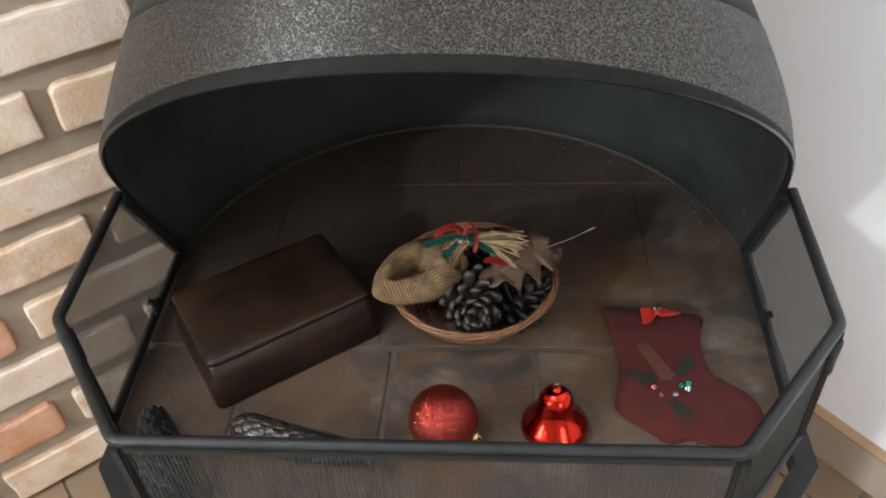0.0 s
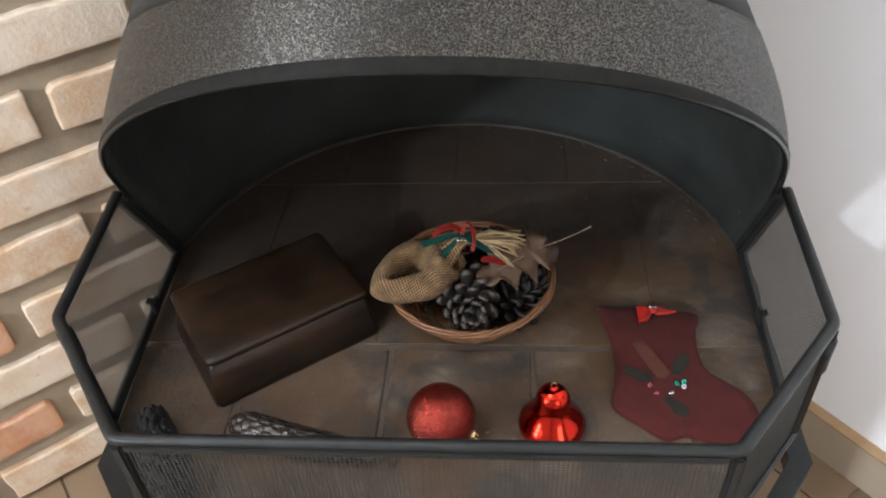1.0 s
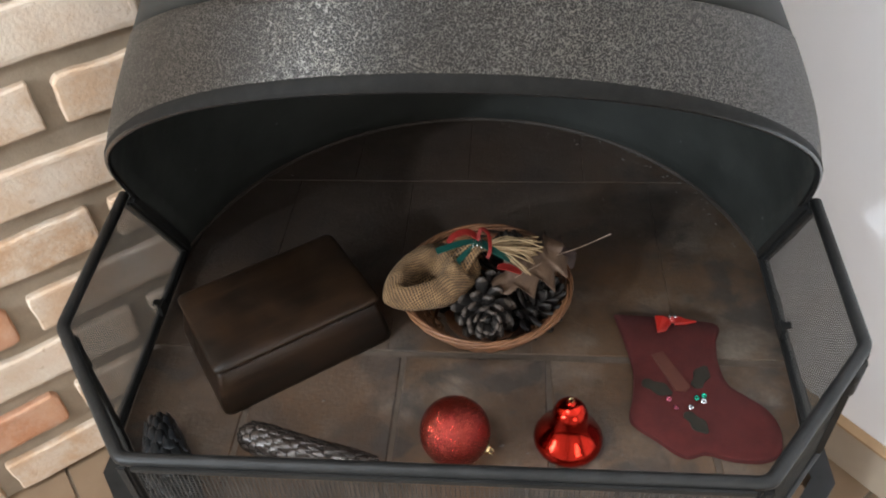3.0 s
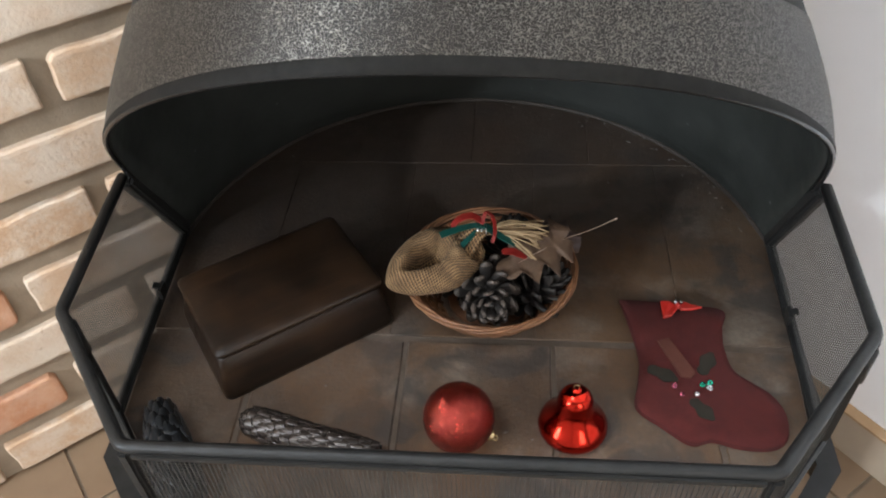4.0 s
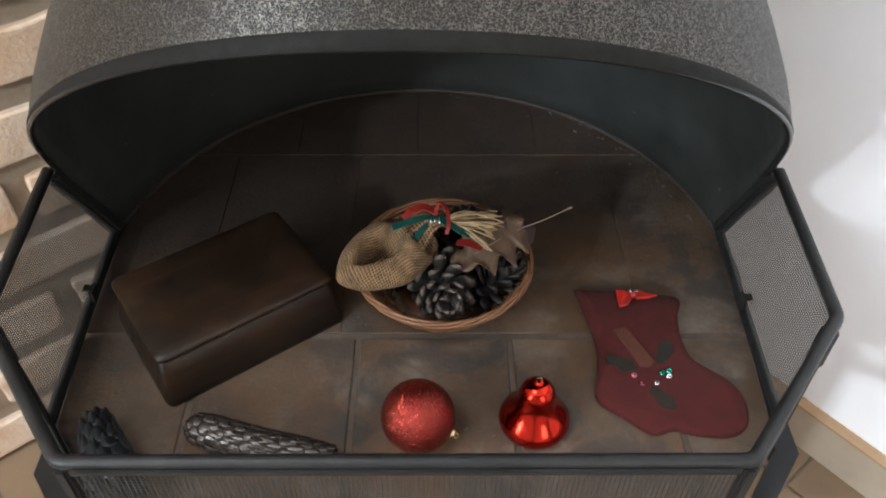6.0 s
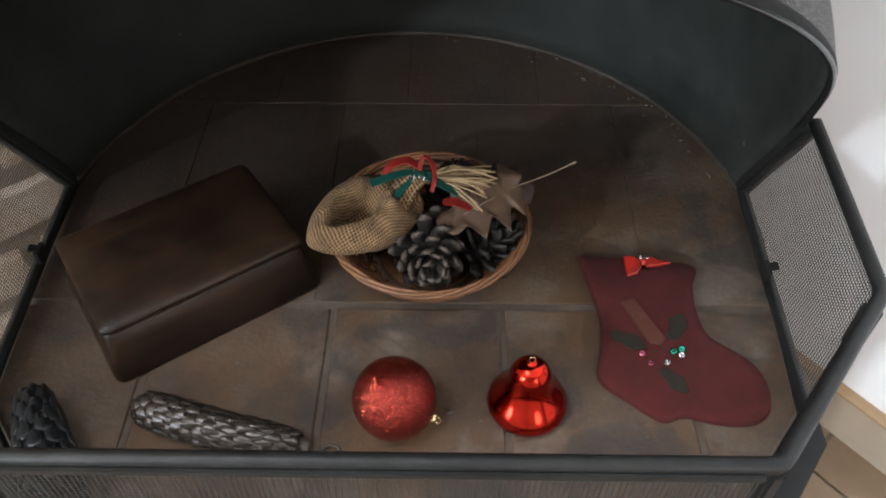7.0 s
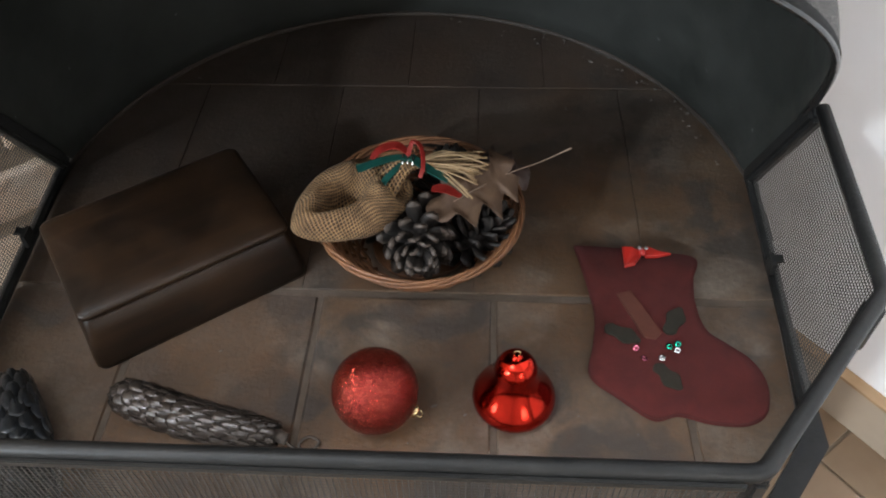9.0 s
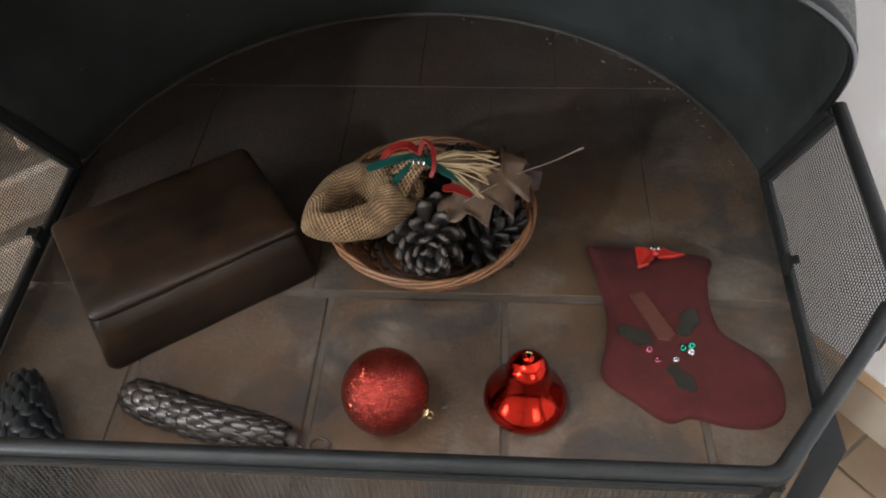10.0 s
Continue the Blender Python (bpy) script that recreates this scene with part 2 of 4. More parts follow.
SEQGREEN = plain("green_sequin", (0.02, 0.35, 0.22), (0.03, 0.45, 0.3), 50, 0.15, 1.0, 0.0, 0.0)
SEQPINK = plain("pink_sequin", (0.5, 0.12, 0.18), (0.6, 0.18, 0.25), 50, 0.15, 1.0, 0.0, 0.0)
HOLLY = plain("green_felt", (0.011, 0.009, 0.005), (0.019, 0.0155, 0.009), 90, 1.0)
CANDLE = plain("brown_felt", (0.066, 0.018, 0.011), (0.09, 0.026, 0.015), 90, 1.0)
FIRECLAY = plain("tan_fireclay", (0.2, 0.125, 0.07), (0.3, 0.2, 0.12), 25, 0.85, 0.0, 0.002, 0.5)
ASH = plain("ash", (0.05, 0.044, 0.038), (0.13, 0.118, 0.105), 300, 0.95)
THREAD = plain("dark_string", (0.03, 0.024, 0.02), (0.07, 0.055, 0.045), 200, 0.9)


# ---- building helpers ----
def part(name, bm, material, parent=None, label="", smooth=True):
    me = bpy.data.meshes.new(name)
    bmesh.ops.recalc_face_normals(bm, faces=bm.faces)
    bm.to_mesh(me)
    bm.free()
    me.materials.append(material)
    if smooth:
        me.polygons.foreach_set("use_smooth", [True] * len(me.polygons))
    ob = new(name, me)
    if parent:
        ob.parent = parent
        if parent.parent is None:
            ob.matrix_parent_inverse = parent.matrix_basis.inverted()
    if label:
        ob["label"] = label
    return ob


def piece(name, me, m, parent):
    """One more object on a shared mesh, at the pose m, under parent."""
    ob = new(name, me)
    ob.parent = parent
    if parent.parent is None:
        ob.matrix_parent_inverse = parent.matrix_basis.inverted()
    ob.matrix_basis = m
    return ob


def mesh_of(name, bm, material, smooth=True):
    me = bpy.data.meshes.new(name)
    bmesh.ops.recalc_face_normals(bm, faces=bm.faces)
    bm.to_mesh(me)
    bm.free()
    me.materials.append(material)
    if smooth:
        me.polygons.foreach_set("use_smooth", [True] * len(me.polygons))
    return me


def thing(name, at, label, category, group="", kind=""):
    ob = new(name)
    ob.location = at
    ob.empty_display_size = 0.02
    return tagged(ob, label, category, group, kind)


def box(bm, lo, hi, m=None, bevel=0.0):
    made = bmesh.ops.create_cube(bm, size=1)["verts"]
    size = [h - l for l, h in zip(lo, hi)]
    t = Matrix.Translation([(l + h) / 2 for l, h in zip(lo, hi)]) @ Matrix.Diagonal((*size, 1))
    bmesh.ops.transform(bm, matrix=(m @ t) if m else t, verts=made)
    if bevel:
        edges = list({e for v in made for e in v.link_edges})
        bmesh.ops.bevel(bm, geom=edges, offset=bevel, segments=2, affect="EDGES", profile=0.6)
    return bm


def tube(bm, pts, radius, sides=8, closed=False, flat=1.0, phase=0.0):
    """A tube along pts; radius a number or a function of 0..1; flat squeezes it along its second axis."""
    pts = [Vector(p) for p in pts]
    n, rings, side = len(pts), [], None
    for i, p in enumerate(pts):
        a = pts[(i - 1) % n] if closed or i else p
        b = pts[(i + 1) % n] if closed or i < n - 1 else p
        d = (b - a).normalized()
        ref = side if side else (Vector((0, 0, 1)) if abs(d.z) < 0.9 else Vector((1, 0, 0)).cross(d))
        side = (ref - d * ref.dot(d)).normalized()
        other = d.cross(side)
        r = radius(i / max(1, n - 1)) if callable(radius) else radius
        rings.append([bm.verts.new(p + side * math.cos(q) * r * flat + other * math.sin(q) * r)
                      for q in (2 * math.pi * k / sides + phase for k in range(sides))])
    for i in range(n if closed else n - 1):
        a, b = rings[i], rings[(i + 1) % n]
        for k in range(sides):
            bm.faces.new((a[k], a[(k + 1) % sides], b[(k + 1) % sides], b[k]))
    if not closed:
        bm.faces.new(rings[0][::-1])
        bm.faces.new(rings[-1])
    return bm


def bar(bm, a, b, w, h, up=(0, 0, 1)):
    """A square bar from a to b, w wide and h high along up."""
    a, b = Vector(a), Vector(b)
    d = (b - a).normalized()
    up = Vector(up)
    side = d.cross(up).normalized()
    up = side.cross(d).normalized()
    ring = [[bm.verts.new(p + side * sx * w / 2 + up * sz * h / 2) for sx, sz in ((-1, -1), (1, -1), (1, 1), (-1, 1))] for p in (a, b)]
    for k in range(4):
        bm.faces.new((ring[0][k], ring[0][(k + 1) % 4], ring[1][(k + 1) % 4], ring[1][k]))
    bm.faces.new(ring[0][::-1])
    bm.faces.new(ring[1])
    return bm


def spin(bm, profile, sides=40, m=None):
    """A turned shape from (radius, height) pairs."""
    rings = [[bm.verts.new((r * math.cos(q), r * math.sin(q), z)) for q in (2 * math.pi * k / sides for k in range(sides))] for r, z in profile]
    for a, b in zip(rings, rings[1:]):
        for k in range(sides):
            bm.faces.new((a[k], a[(k + 1) % sides], b[(k + 1) % sides], b[k]))
    bm.faces.new(rings[0][::-1])
    bm.faces.new(rings[-1])
    if m:
        bmesh.ops.transform(bm, matrix=m, verts=bm.verts)
    return bm


def smooth_line(pts, n=24):
    """A Catmull-Rom line through pts."""
    p = [Vector(pts[0])] + [Vector(q) for q in pts] + [Vector(pts[-1])]
    out, spans = [], len(pts) - 1
    for i in range(n + 1):
        f = i / n * spans
        k = min(int(f), spans - 1)
        t = f - k
        a, b, c, d = p[k:k + 4]
        out.append(0.5 * (2 * b + (c - a) * t + (2 * a - 5 * b + 4 * c - d) * t * t + (3 * b - a - 3 * c + d) * t ** 3))
    return out


def strip(bm, pts, width, thick=0.0006, twist=(0, 0, 1)):
    """A ribbon along pts with a little thickness; width a number or a function of 0..1."""
    pts = [Vector(p) for p in pts]
    rows = []
    for i, p in enumerate(pts):
        d = (pts[min(i + 1, len(pts) - 1)] - pts[max(i - 1, 0)]).normalized()
        side = d.cross(Vector(twist)).normalized()
        up = side.cross(d)
        w = width(i / (len(pts) - 1)) if callable(width) else width
        rows.append([bm.verts.new(p + side * w / 2 * s + up * thick / 2 * q) for s, q in ((-1, -1), (1, -1), (1, 1), (-1, 1))])
    for a, b in zip(rows, rows[1:]):
        for k in range(4):
            bm.faces.new((a[k], a[(k + 1) % 4], b[(k + 1) % 4], b[k]))
    bm.faces.new(rows[0][::-1])
    bm.faces.new(rows[-1])
    return bm


def slab(bm, outline, z0, z1, edge=0.0):
    """A flat piece with that outline, its top edge eased by edge."""
    c = Vector((sum(p[0] for p in outline) / len(outline), sum(p[1] for p in outline) / len(outline)))
    def ring(z, inset):
        out = []
        for p in outline:
            v = Vector(p[:2]) - c
            q = c + v * max(0.0, 1 - inset / max(v.length, 1e-6))
            out.append(bm.verts.new((q.x, q.y, z)))
        return out
    rings = [ring(z0, 0), ring(z1 - edge, 0)] + ([ring(z1, edge)] if edge else [])
    n = len(outline)
    for a, b in zip(rings, rings[1:]):
        for k in range(n):
            bm.faces.new((a[k], a[(k + 1) % n], b[(k + 1) % n], b[k]))
    bm.faces.new(rings[0][::-1])
    bm.faces.new(rings[-1])
    return bm


def clip(poly, hull):
    """The part of poly inside the convex, anticlockwise hull."""
    for a, b in zip(hull, hull[1:] + hull[:1]):
        inside = lambda p: (b[0] - a[0]) * (p[1] - a[1]) - (b[1] - a[1]) * (p[0] - a[0]) >= 0
        out = []
        for p, q in zip(poly, poly[1:] + poly[:1]):
            ip, iq = inside(p), inside(q)
            if ip:
                out.append(p)
            if ip != iq:
                d = lambda r: (b[0] - a[0]) * (r[1] - a[1]) - (b[1] - a[1]) * (r[0] - a[0])
                t = d(p) / (d(p) - d(q))
                out.append((p[0] + (q[0] - p[0]) * t, p[1] + (q[1] - p[1]) * t))
        poly = out
        if len(poly) < 3:
            return []
    return poly


# ---- the room ----
def room_wall(name, lo, hi, material, label):
    return tagged(part(name, box(bmesh.new(), lo, hi, ROOM), material, smooth=False), label, "wall", kind="structure")


def wall_with_windows(name, axis, at, span, wins, label):
    """A wall 0.2 m thick behind at, with openings through it, side by side."""
    bm = bmesh.new()
    blocks, last = [], span[0]
    for a0, a1, z0, z1 in wins:
        blocks += [(last, a0, 0, TOP), (a0, a1, 0, z0), (a0, a1, z1, TOP)]
        last = a1
    blocks.append((last, span[1], 0, TOP))
    for lo, hi, zl, zh in blocks:
        if axis == "u":
            box(bm, (at - 0.2, lo, zl), (at, hi, zh), ROOM)
        else:
            box(bm, (lo, at - 0.2, zl), (hi, at, zh), ROOM)
    return tagged(part(name, bm, PLASTER, smooth=False), label, "wall", kind="structure")


room_wall("wall_east", (U1, V0, 0), (U1 + 0.2, V1, TOP), PLASTER, "smooth white plastered wall beside the fireplace")
brick_wall = room_wall("wall_north", (U0, V1, 0), (U1 + 0.2, V1 + 0.2, TOP), MORTAR, "pale reclaimed brick wall with wide grey mortar joints")
wall_with_windows("wall_west", "u", U0, (V0, V1), WIN_A, "plain white wall with two window openings")
wall_with_windows("wall_south", "v", V0, (U0, U1 + 0.2), WIN_B, "plain white wall with a window opening")
lid = bmesh.new()
su0, su1, sv0, sv1 = SKYLIGHT
for lo, hi in (((U0 - 0.2, V0 - 0.2), (su0, V1 + 0.2)), ((su1, V0 - 0.2), (U1 + 0.2, V1 + 0.2)), ((su0, V0 - 0.2), (su1, sv0)), ((su0, sv1), (su1, V1 + 0.2))):
    box(lid, (*lo, TOP), (*hi, TOP + 0.15), ROOM)
tagged(part("ceiling", lid, PLASTER, smooth=False), "plain white ceiling with a roof window opening", "ceiling", kind="structure")
floor = tagged(part("floor", box(bmesh.new(), (U0 - 0.2, V0 - 0.2, -0.15), (U1 + 0.2, V1 + 0.2, -0.004), ROOM), GROUT, smooth=False), "tan tiled floor with narrow joints", "floor", kind="structure")
tagged(part("baseboard", box(bmesh.new(), (U1 - 0.014, V0, 0.0), (U1 - 0.0005, V1, 0.072), ROOM, 0.0015), SKIRT, smooth=False), "beige stone skirting along the white wall", "skirting", kind="structure")
tagged(part("trim", box(bmesh.new(), (U1 - 0.017, V0, 0.0722), (U1 - 0.0005, V1, 0.0765), ROOM, 0.001), CAPEDGE, smooth=False), "narrow tan edging on top of the skirting", "trim", kind="structure")

# ---- the fireplace ----
CX, CY, H = 0.0115, 0.608, 0.45                  # centre of the round hearth and its height
FRONT = 0.333
HULL = [(CX + 0.187, FRONT + 0.004), (CX + 0.272, 0.44), (CX + 0.2838, 0.6)]
HULL += [(CX + 0.287 * math.cos(q), CY + 0.287 * math.sin(q)) for q in (math.pi * k / 36 for k in range(1, 36))]
HULL += [(CX - 0.2838, 0.6), (CX - 0.272, 0.44), (CX - 0.187, FRONT + 0.004)]


def hood_r(z):
    """Nearly upright shell below, easing into a steep cone above."""
    w = 0.018
    return 0.288 - 0.12 * (z - H) - 0.45 * w * math.log(1 + math.exp((z - 0.66) / w))


def rim_z(y):
    d = y - 0.419
    return 0.7802 - 0.95 * d - 1.6 * d * d


def hood_ring(q, lift):
    """The height at which the hood's lower edge, raised by lift, stands at the bearing q."""
    z = H
    for _ in range(60):
        y = CY + hood_r(z) * math.sin(q)
        want = max(H - 0.02, rim_z(y) + lift)
        z += 0.5 * (want - z)
    return z


fireplace = thing("fireplace", (CX, CY, 0), "round black steel fireplace with a hammered hood over a brick hearth", "fireplace")


def hood_sheet(low, high, inner, rows=10, sink=0.0, steps=144):
    """A closed sheet of the hood between two edges (functions of the bearing), inner metres thick."""
    bm = bmesh.new()
    cols = []
    for k in range(steps):
        q = 2 * math.pi * k / steps
        z0, z1 = low(q), high(q)
        col = []
        for j in range(rows + 1):
            z = z0 + (z1 - z0) * j / rows
            r = hood_r(z) - sink
            col.append((r, z))
        ring = [bm.verts.new((CX + r * math.cos(q), CY + r * math.sin(q), z)) for r, z in col]
        ring += [bm.verts.new((CX + (r - inner) * math.cos(q), CY + (r - inner) * math.sin(q), z)) for r, z in reversed(col)]
        cols.append(ring)
    n = len(cols[0])
    for k in range(steps):
        a, b = cols[k], cols[(k + 1) % steps]
        for j in range(n):
            bm.faces.new((a[j], b[j], b[(j + 1) % n], a[(j + 1) % n]))
    return bm


HOOD_TOP = 0.97
EDGE = {}
for k in range(144):
    q = 2 * math.pi * k / 144
    EDGE[round(q, 5)] = hood_ring(q, 0.0)
low = lambda q: EDGE[round(q, 5)]


def collar_top(q):
    """The slanting line where the hammered collar ends and the smooth, darker hood begins."""
    z = 0.75
    for _ in range(60):
        z += 0.5 * (0.818 - 0.73 * (CY + hood_r(z) * math.sin(q) - 0.449) - z)
    return max(z, low(q) + 0.03)


collar = part("hood_collar", hood_sheet(low, collar_top, 0.003, 8), HAMMER, fireplace, "hammered grey-black painted collar of the hood")
part("hood_lining", hood_sheet(lambda q: low(q) + 0.001, lambda q: HOOD_TOP - 0.01, 0.0015, 14, 0.0034), SOOT, fireplace, "sooty black inside of the hood")
part("upper_hood", hood_sheet(lambda q: collar_top(q) + 0.0002, lambda q: HOOD_TOP, 0.0022, 14, 0.0008), UPPER, fireplace, "smooth dark upper hood")

# rolled rim: a round edge and a flat band just above it
rim_pts = []
for k in range(144):
    q = 2 * math.pi * k / 144
    z = low(q)
    if rim_z(CY + hood_r(z) * math.sin(q)) > H - 0.005:
        rim_pts.append((q if q > math.pi / 2 else q + 2 * math.pi, z))
rim_pts.sort()
part("rim", tube(bmesh.new(), [(CX + (hood_r(z) - 0.0012) * math.cos(q), CY + (hood_r(z) - 0.0014) * math.sin(q), z - 0.0008) for q, z in rim_pts], 0.002, 10), RIM, collar, "rolled black edge of the hood")
band = bmesh.new()
rows = []
for q, z in rim_pts:
    col = []
    for dz, dr in ((-0.001, 0.0002), (0.0006, 0.0008), (0.003, 0.0009), (0.0056, 0.0006), (0.0066, 0.0)):
        r = hood_r(z + dz) + dr
        col.append(band.verts.new((CX + r * math.cos(q), CY + r * math.sin(q), z + dz)))
    rows.append(col)
for a, b in zip(rows, rows[1:]):
    for j in range(4):
        band.faces.new((a[j], b[j], b[j + 1], a[j + 1]))
part("rim_band", band, BANDPAINT, collar, "smooth black band above the hood's edge")
part("flue_pipe", spin(bmesh.new(), [(0.075, HOOD_TOP - 0.02), (0.075, TOP - 0.002)], 40, Matrix.Translation((CX, CY, 0))), UPPER, fireplace)
part("hood_top", spin(bmesh.new(), [(hood_r(HOOD_TOP) + 0.002, HOOD_TOP - 0.004), (hood_r(HOOD_TOP), HOOD_TOP + 0.004), (0.07, HOOD_TOP + 0.03)], 60, Matrix.Translation((CX, CY, 0))), UPPER, fireplace)

# steel ring where the hood meets the bricks
ring = bmesh.new()
arc = [(CX + 0.283 * math.cos(q), CY + 0.283 * math.sin(q), H + 0.002) for q in (math.pi * (k - 1) / 46 for k in range(49))]
tube(ring, arc, lambda f: 0.0024 + 0.0008 * math.sin(70 * f) * math.sin(23 * f), 8)
part("hearth_ring", ring, RUST, fireplace, "sooty steel ring round the back of the hearth")

# the tray under the bricks, its open base ring and an added unseen body
part("hearth_tray", slab(bmesh.new(), [(CX + (x - CX) * 0.985, CY + (y - CY) * 0.985) for x, y in HULL], H - 0.011, H - 0.0015), JOINT, fireplace, "bed of sooty joint filler under the bricks", False)
wall = tube(bmesh.new(), [(CX + (x - CX) * 0.99, CY + (y - CY) * 0.99, H - 0.0085) for x, y in HULL], 0.009, 4, True, phase=math.pi / 4)
for v in wall.verts:                             # a thin upright band round the bed
    near = min(((v.co.x - CX - (x - CX) * 0.99) ** 2 + (v.co.y - CY - (y - CY) * 0.99) ** 2, x, y) for x, y in HULL)
    tx, ty = CX + (near[1] - CX) * 0.99, CY + (near[2] - CY) * 0.99
    v.co.x, v.co.y = tx + (v.co.x - tx) * 0.25, ty + (v.co.y - ty) * 0.25
part("tray_wall", wall, BLACK, fireplace, "black steel edge of the hearth tray", False)
BASE = [(CX + 0.286, 0.68), (CX + 0.285, 0.436), (CX + 0.202, 0.326), (CX - 0.202, 0.326), (CX - 0.275, 0.42), (CX - 0.28, 0.68)]
bm = tube(bmesh.new(), [(x, y, 0.416) for x, y in BASE], 0.0125, 4, phase=math.pi / 4)
part("base_ring", bm, BLACK, fireplace, "black steel base ring", False)
# added out of sight, to keep window light off the wall's lower part
part("pedestal", slab(bmesh.new(), [(CX + (x - CX) * 0.93, CY + (y - CY) * 0.93) for x, y in HULL], 0.001, H - 0.012, 0.003), FIRECLAY, fireplace, "tan fireclay body added unseen under the hearth to block light", False)
# ---- the folding spark guard ----
guard = thing("spark_guard", (CX, 0.34, H), "low black spark guard of wire mesh panels in a steel frame", "fire screen")
ZT, ZB = 0.577, 0.453
POSTS = [((CX - 0.279, 0.653, 0.456), (CX - 0.2755, 0.58, 0.583)), ((CX - 0.27, 0.441, ZB), (CX - 0.27, 0.441, ZT)), ((CX - 0.189, 0.338, ZB), (CX - 0.189, 0.338, ZT)),
         ((CX + 0.189, 0.338, ZB), (CX + 0.189, 0.338, ZT)), ((CX + 0.272, 0.441, ZB), (CX + 0.272, 0.441, ZT)), ((CX + 0.279, 0.653, 0.456), (CX + 0.2755, 0.58, 0.583))]


def guard_bar(name, a, b, w, h, label=""):
    bm = bar(bmesh.new(), a, b, w, h, (0, 0, 1) if abs((Vector(b) - Vector(a)).normalized().z) < 0.7 else (0, 1, 0))
    bmesh.ops.bevel(bm, geom=list(bm.edges), offset=min(w, h) * 0.22, segments=2, affect="EDGES")
    return part(name, bm, BLACK, guard, label, False)


def wire_panel(a, b, thick):
    """Woven wire between two posts: thin square wires both ways, bent a little over and under."""
    (b0, t0), (b1, t1) = [[Vector(p) for p in q] for q in (a, b)]
    along = (b1 - b0).normalized()
    out = along.cross(Vector((0, 0, 1))).normalized() * 0.0002
    bm = bmesh.new()
    n, m = int((b1 - b0).length / 0.0029), int((t0 - b0).length / 0.0029)
    for i in range(1, n):
        f = i / n
        bar(bm, b0.lerp(b1, f) + out, t0.lerp(t1, f) + out, thick, thick, out)
    for j in range(1, m):
        f = j / m
        bar(bm, b0.lerp(t0, f) - out, b1.lerp(t1, f) - out, thick, thick, (0, 0, 1))
    return part("wire_mesh", bm, WIRE, guard, "fine grey woven wire mesh", False)


for a, b in zip(POSTS, POSTS[1:]):
    wire_panel(a, b, 0.00042 if abs(a[0][1] - b[0][1]) < 0.01 else 0.00055 if a[0][0] < 0 else 0.00046)
rail = []                                        # the top rail is one bar, bent round at its corners
tops = [Vector(p[1]) for p in POSTS]
for k, p in enumerate(tops):
    if k in (0, len(tops) - 1):
        rail.append(p)
        continue
    a, b = p + (tops[k - 1] - p).normalized() * 0.006, p + (tops[k + 1] - p).normalized() * 0.006
    rail += [a.lerp(p, f).lerp(p.lerp(b, f), f) for f in (0.0, 0.25, 0.5, 0.75, 1.0)]
part("top_rail", tube(bmesh.new(), rail, 0.0044, 10), BLACK, guard)
part("bottom_rail", tube(bmesh.new(), [(p[0][0], p[0][1], p[0][2] + 0.002) for p in POSTS], 0.0045, 8, phase=math.pi / 8), BLACK, guard, smooth=False)
guard_bar("front_plate", (POSTS[2][1][0] + 0.008, 0.3325, ZT - 0.002), (POSTS[3][1][0] - 0.008, 0.3325, ZT - 0.002), 0.0022, 0.004)
for a, b in POSTS:
    d = (Vector(b) - Vector(a)).normalized() * 0.0045
    w = 0.0125 if a[1] > 0.6 else 0.0075
    guard_bar("post", Vector(a) + d, Vector(b) - d, w, w)
for x, y, sx in ((CX - 0.2685, 0.56, 1), (CX + 0.2695, 0.55, -1)):
    bm = bar(bmesh.new(), (x, y - 0.006, 0.47), (x, y + 0.006, 0.47), 0.003, 0.011)
    bar(bm, (x + 0.0012 * sx, y, 0.474), (x - 0.007 * sx, y, 0.476), 0.006, 0.0025)
    part("latch", bm, BLACK, guard, "small black latch tab", False)
for a, b in (POSTS[1], POSTS[4]):
    part("hinge", tube(bmesh.new(), [(b[0], b[1], ZT - 0.045), (b[0], b[1], ZT - 0.015)], 0.006, 12), BLACK, guard, "dark hinge barrel")

# ---- the box ----
chest = thing("wooden_box", (-0.14, 0.544, H), "dark brown stained wooden box with a closed lid", "box")
BOXM = Matrix.Translation((-0.143, 0.547, H)) @ Matrix.Rotation(radians(35.5), 4, "Z")


def loaf(bm, rings, m, corner=0.0035):
    """A rounded rectangular body through rings of (half length, half width, height)."""
    made = []
    for hl, hw, z in rings:
        ring = []
        for cx, cy, q0 in ((1, 1, 0), (-1, 1, 90), (-1, -1, 180), (1, -1, 270)):
            for s in range(4):
                q = radians(q0 + 30 * s)
                ring.append(bm.verts.new(m @ Vector((cx * (hl - corner) + corner * math.cos(q), cy * (hw - corner) + corner * math.sin(q), z))))
        made.append(ring)
    for a, b in zip(made, made[1:]):
        for k in range(16):
            bm.faces.new((a[k], a[(k + 1) % 16], b[(k + 1) % 16], b[k]))
    bm.faces.new(made[0][::-1])
    bm.faces.new(made[-1])
    return bm


part("body", loaf(bmesh.new(), [(0.0765, 0.0545, 0.0), (0.0775, 0.055, 0.003), (0.0768, 0.054, 0.012), (0.074, 0.0505, 0.028), (0.0722, 0.0485, 0.041), (0.071, 0.047, 0.0425)], BOXM, 0.006), WOOD, chest)
part("lid", loaf(bmesh.new(), [(0.07, 0.046, 0.0442), (0.0722, 0.0488, 0.0446), (0.0736, 0.0502, 0.0464), (0.0737, 0.0503, 0.0486), (0.0728, 0.0494, 0.0502), (0.071, 0.0475, 0.0512), (0.066, 0.042, 0.0524), (0.056, 0.03, 0.0536), (0.044, 0.016, 0.0542)], BOXM, 0.006), WOOD, chest, "slightly domed dark wooden lid")

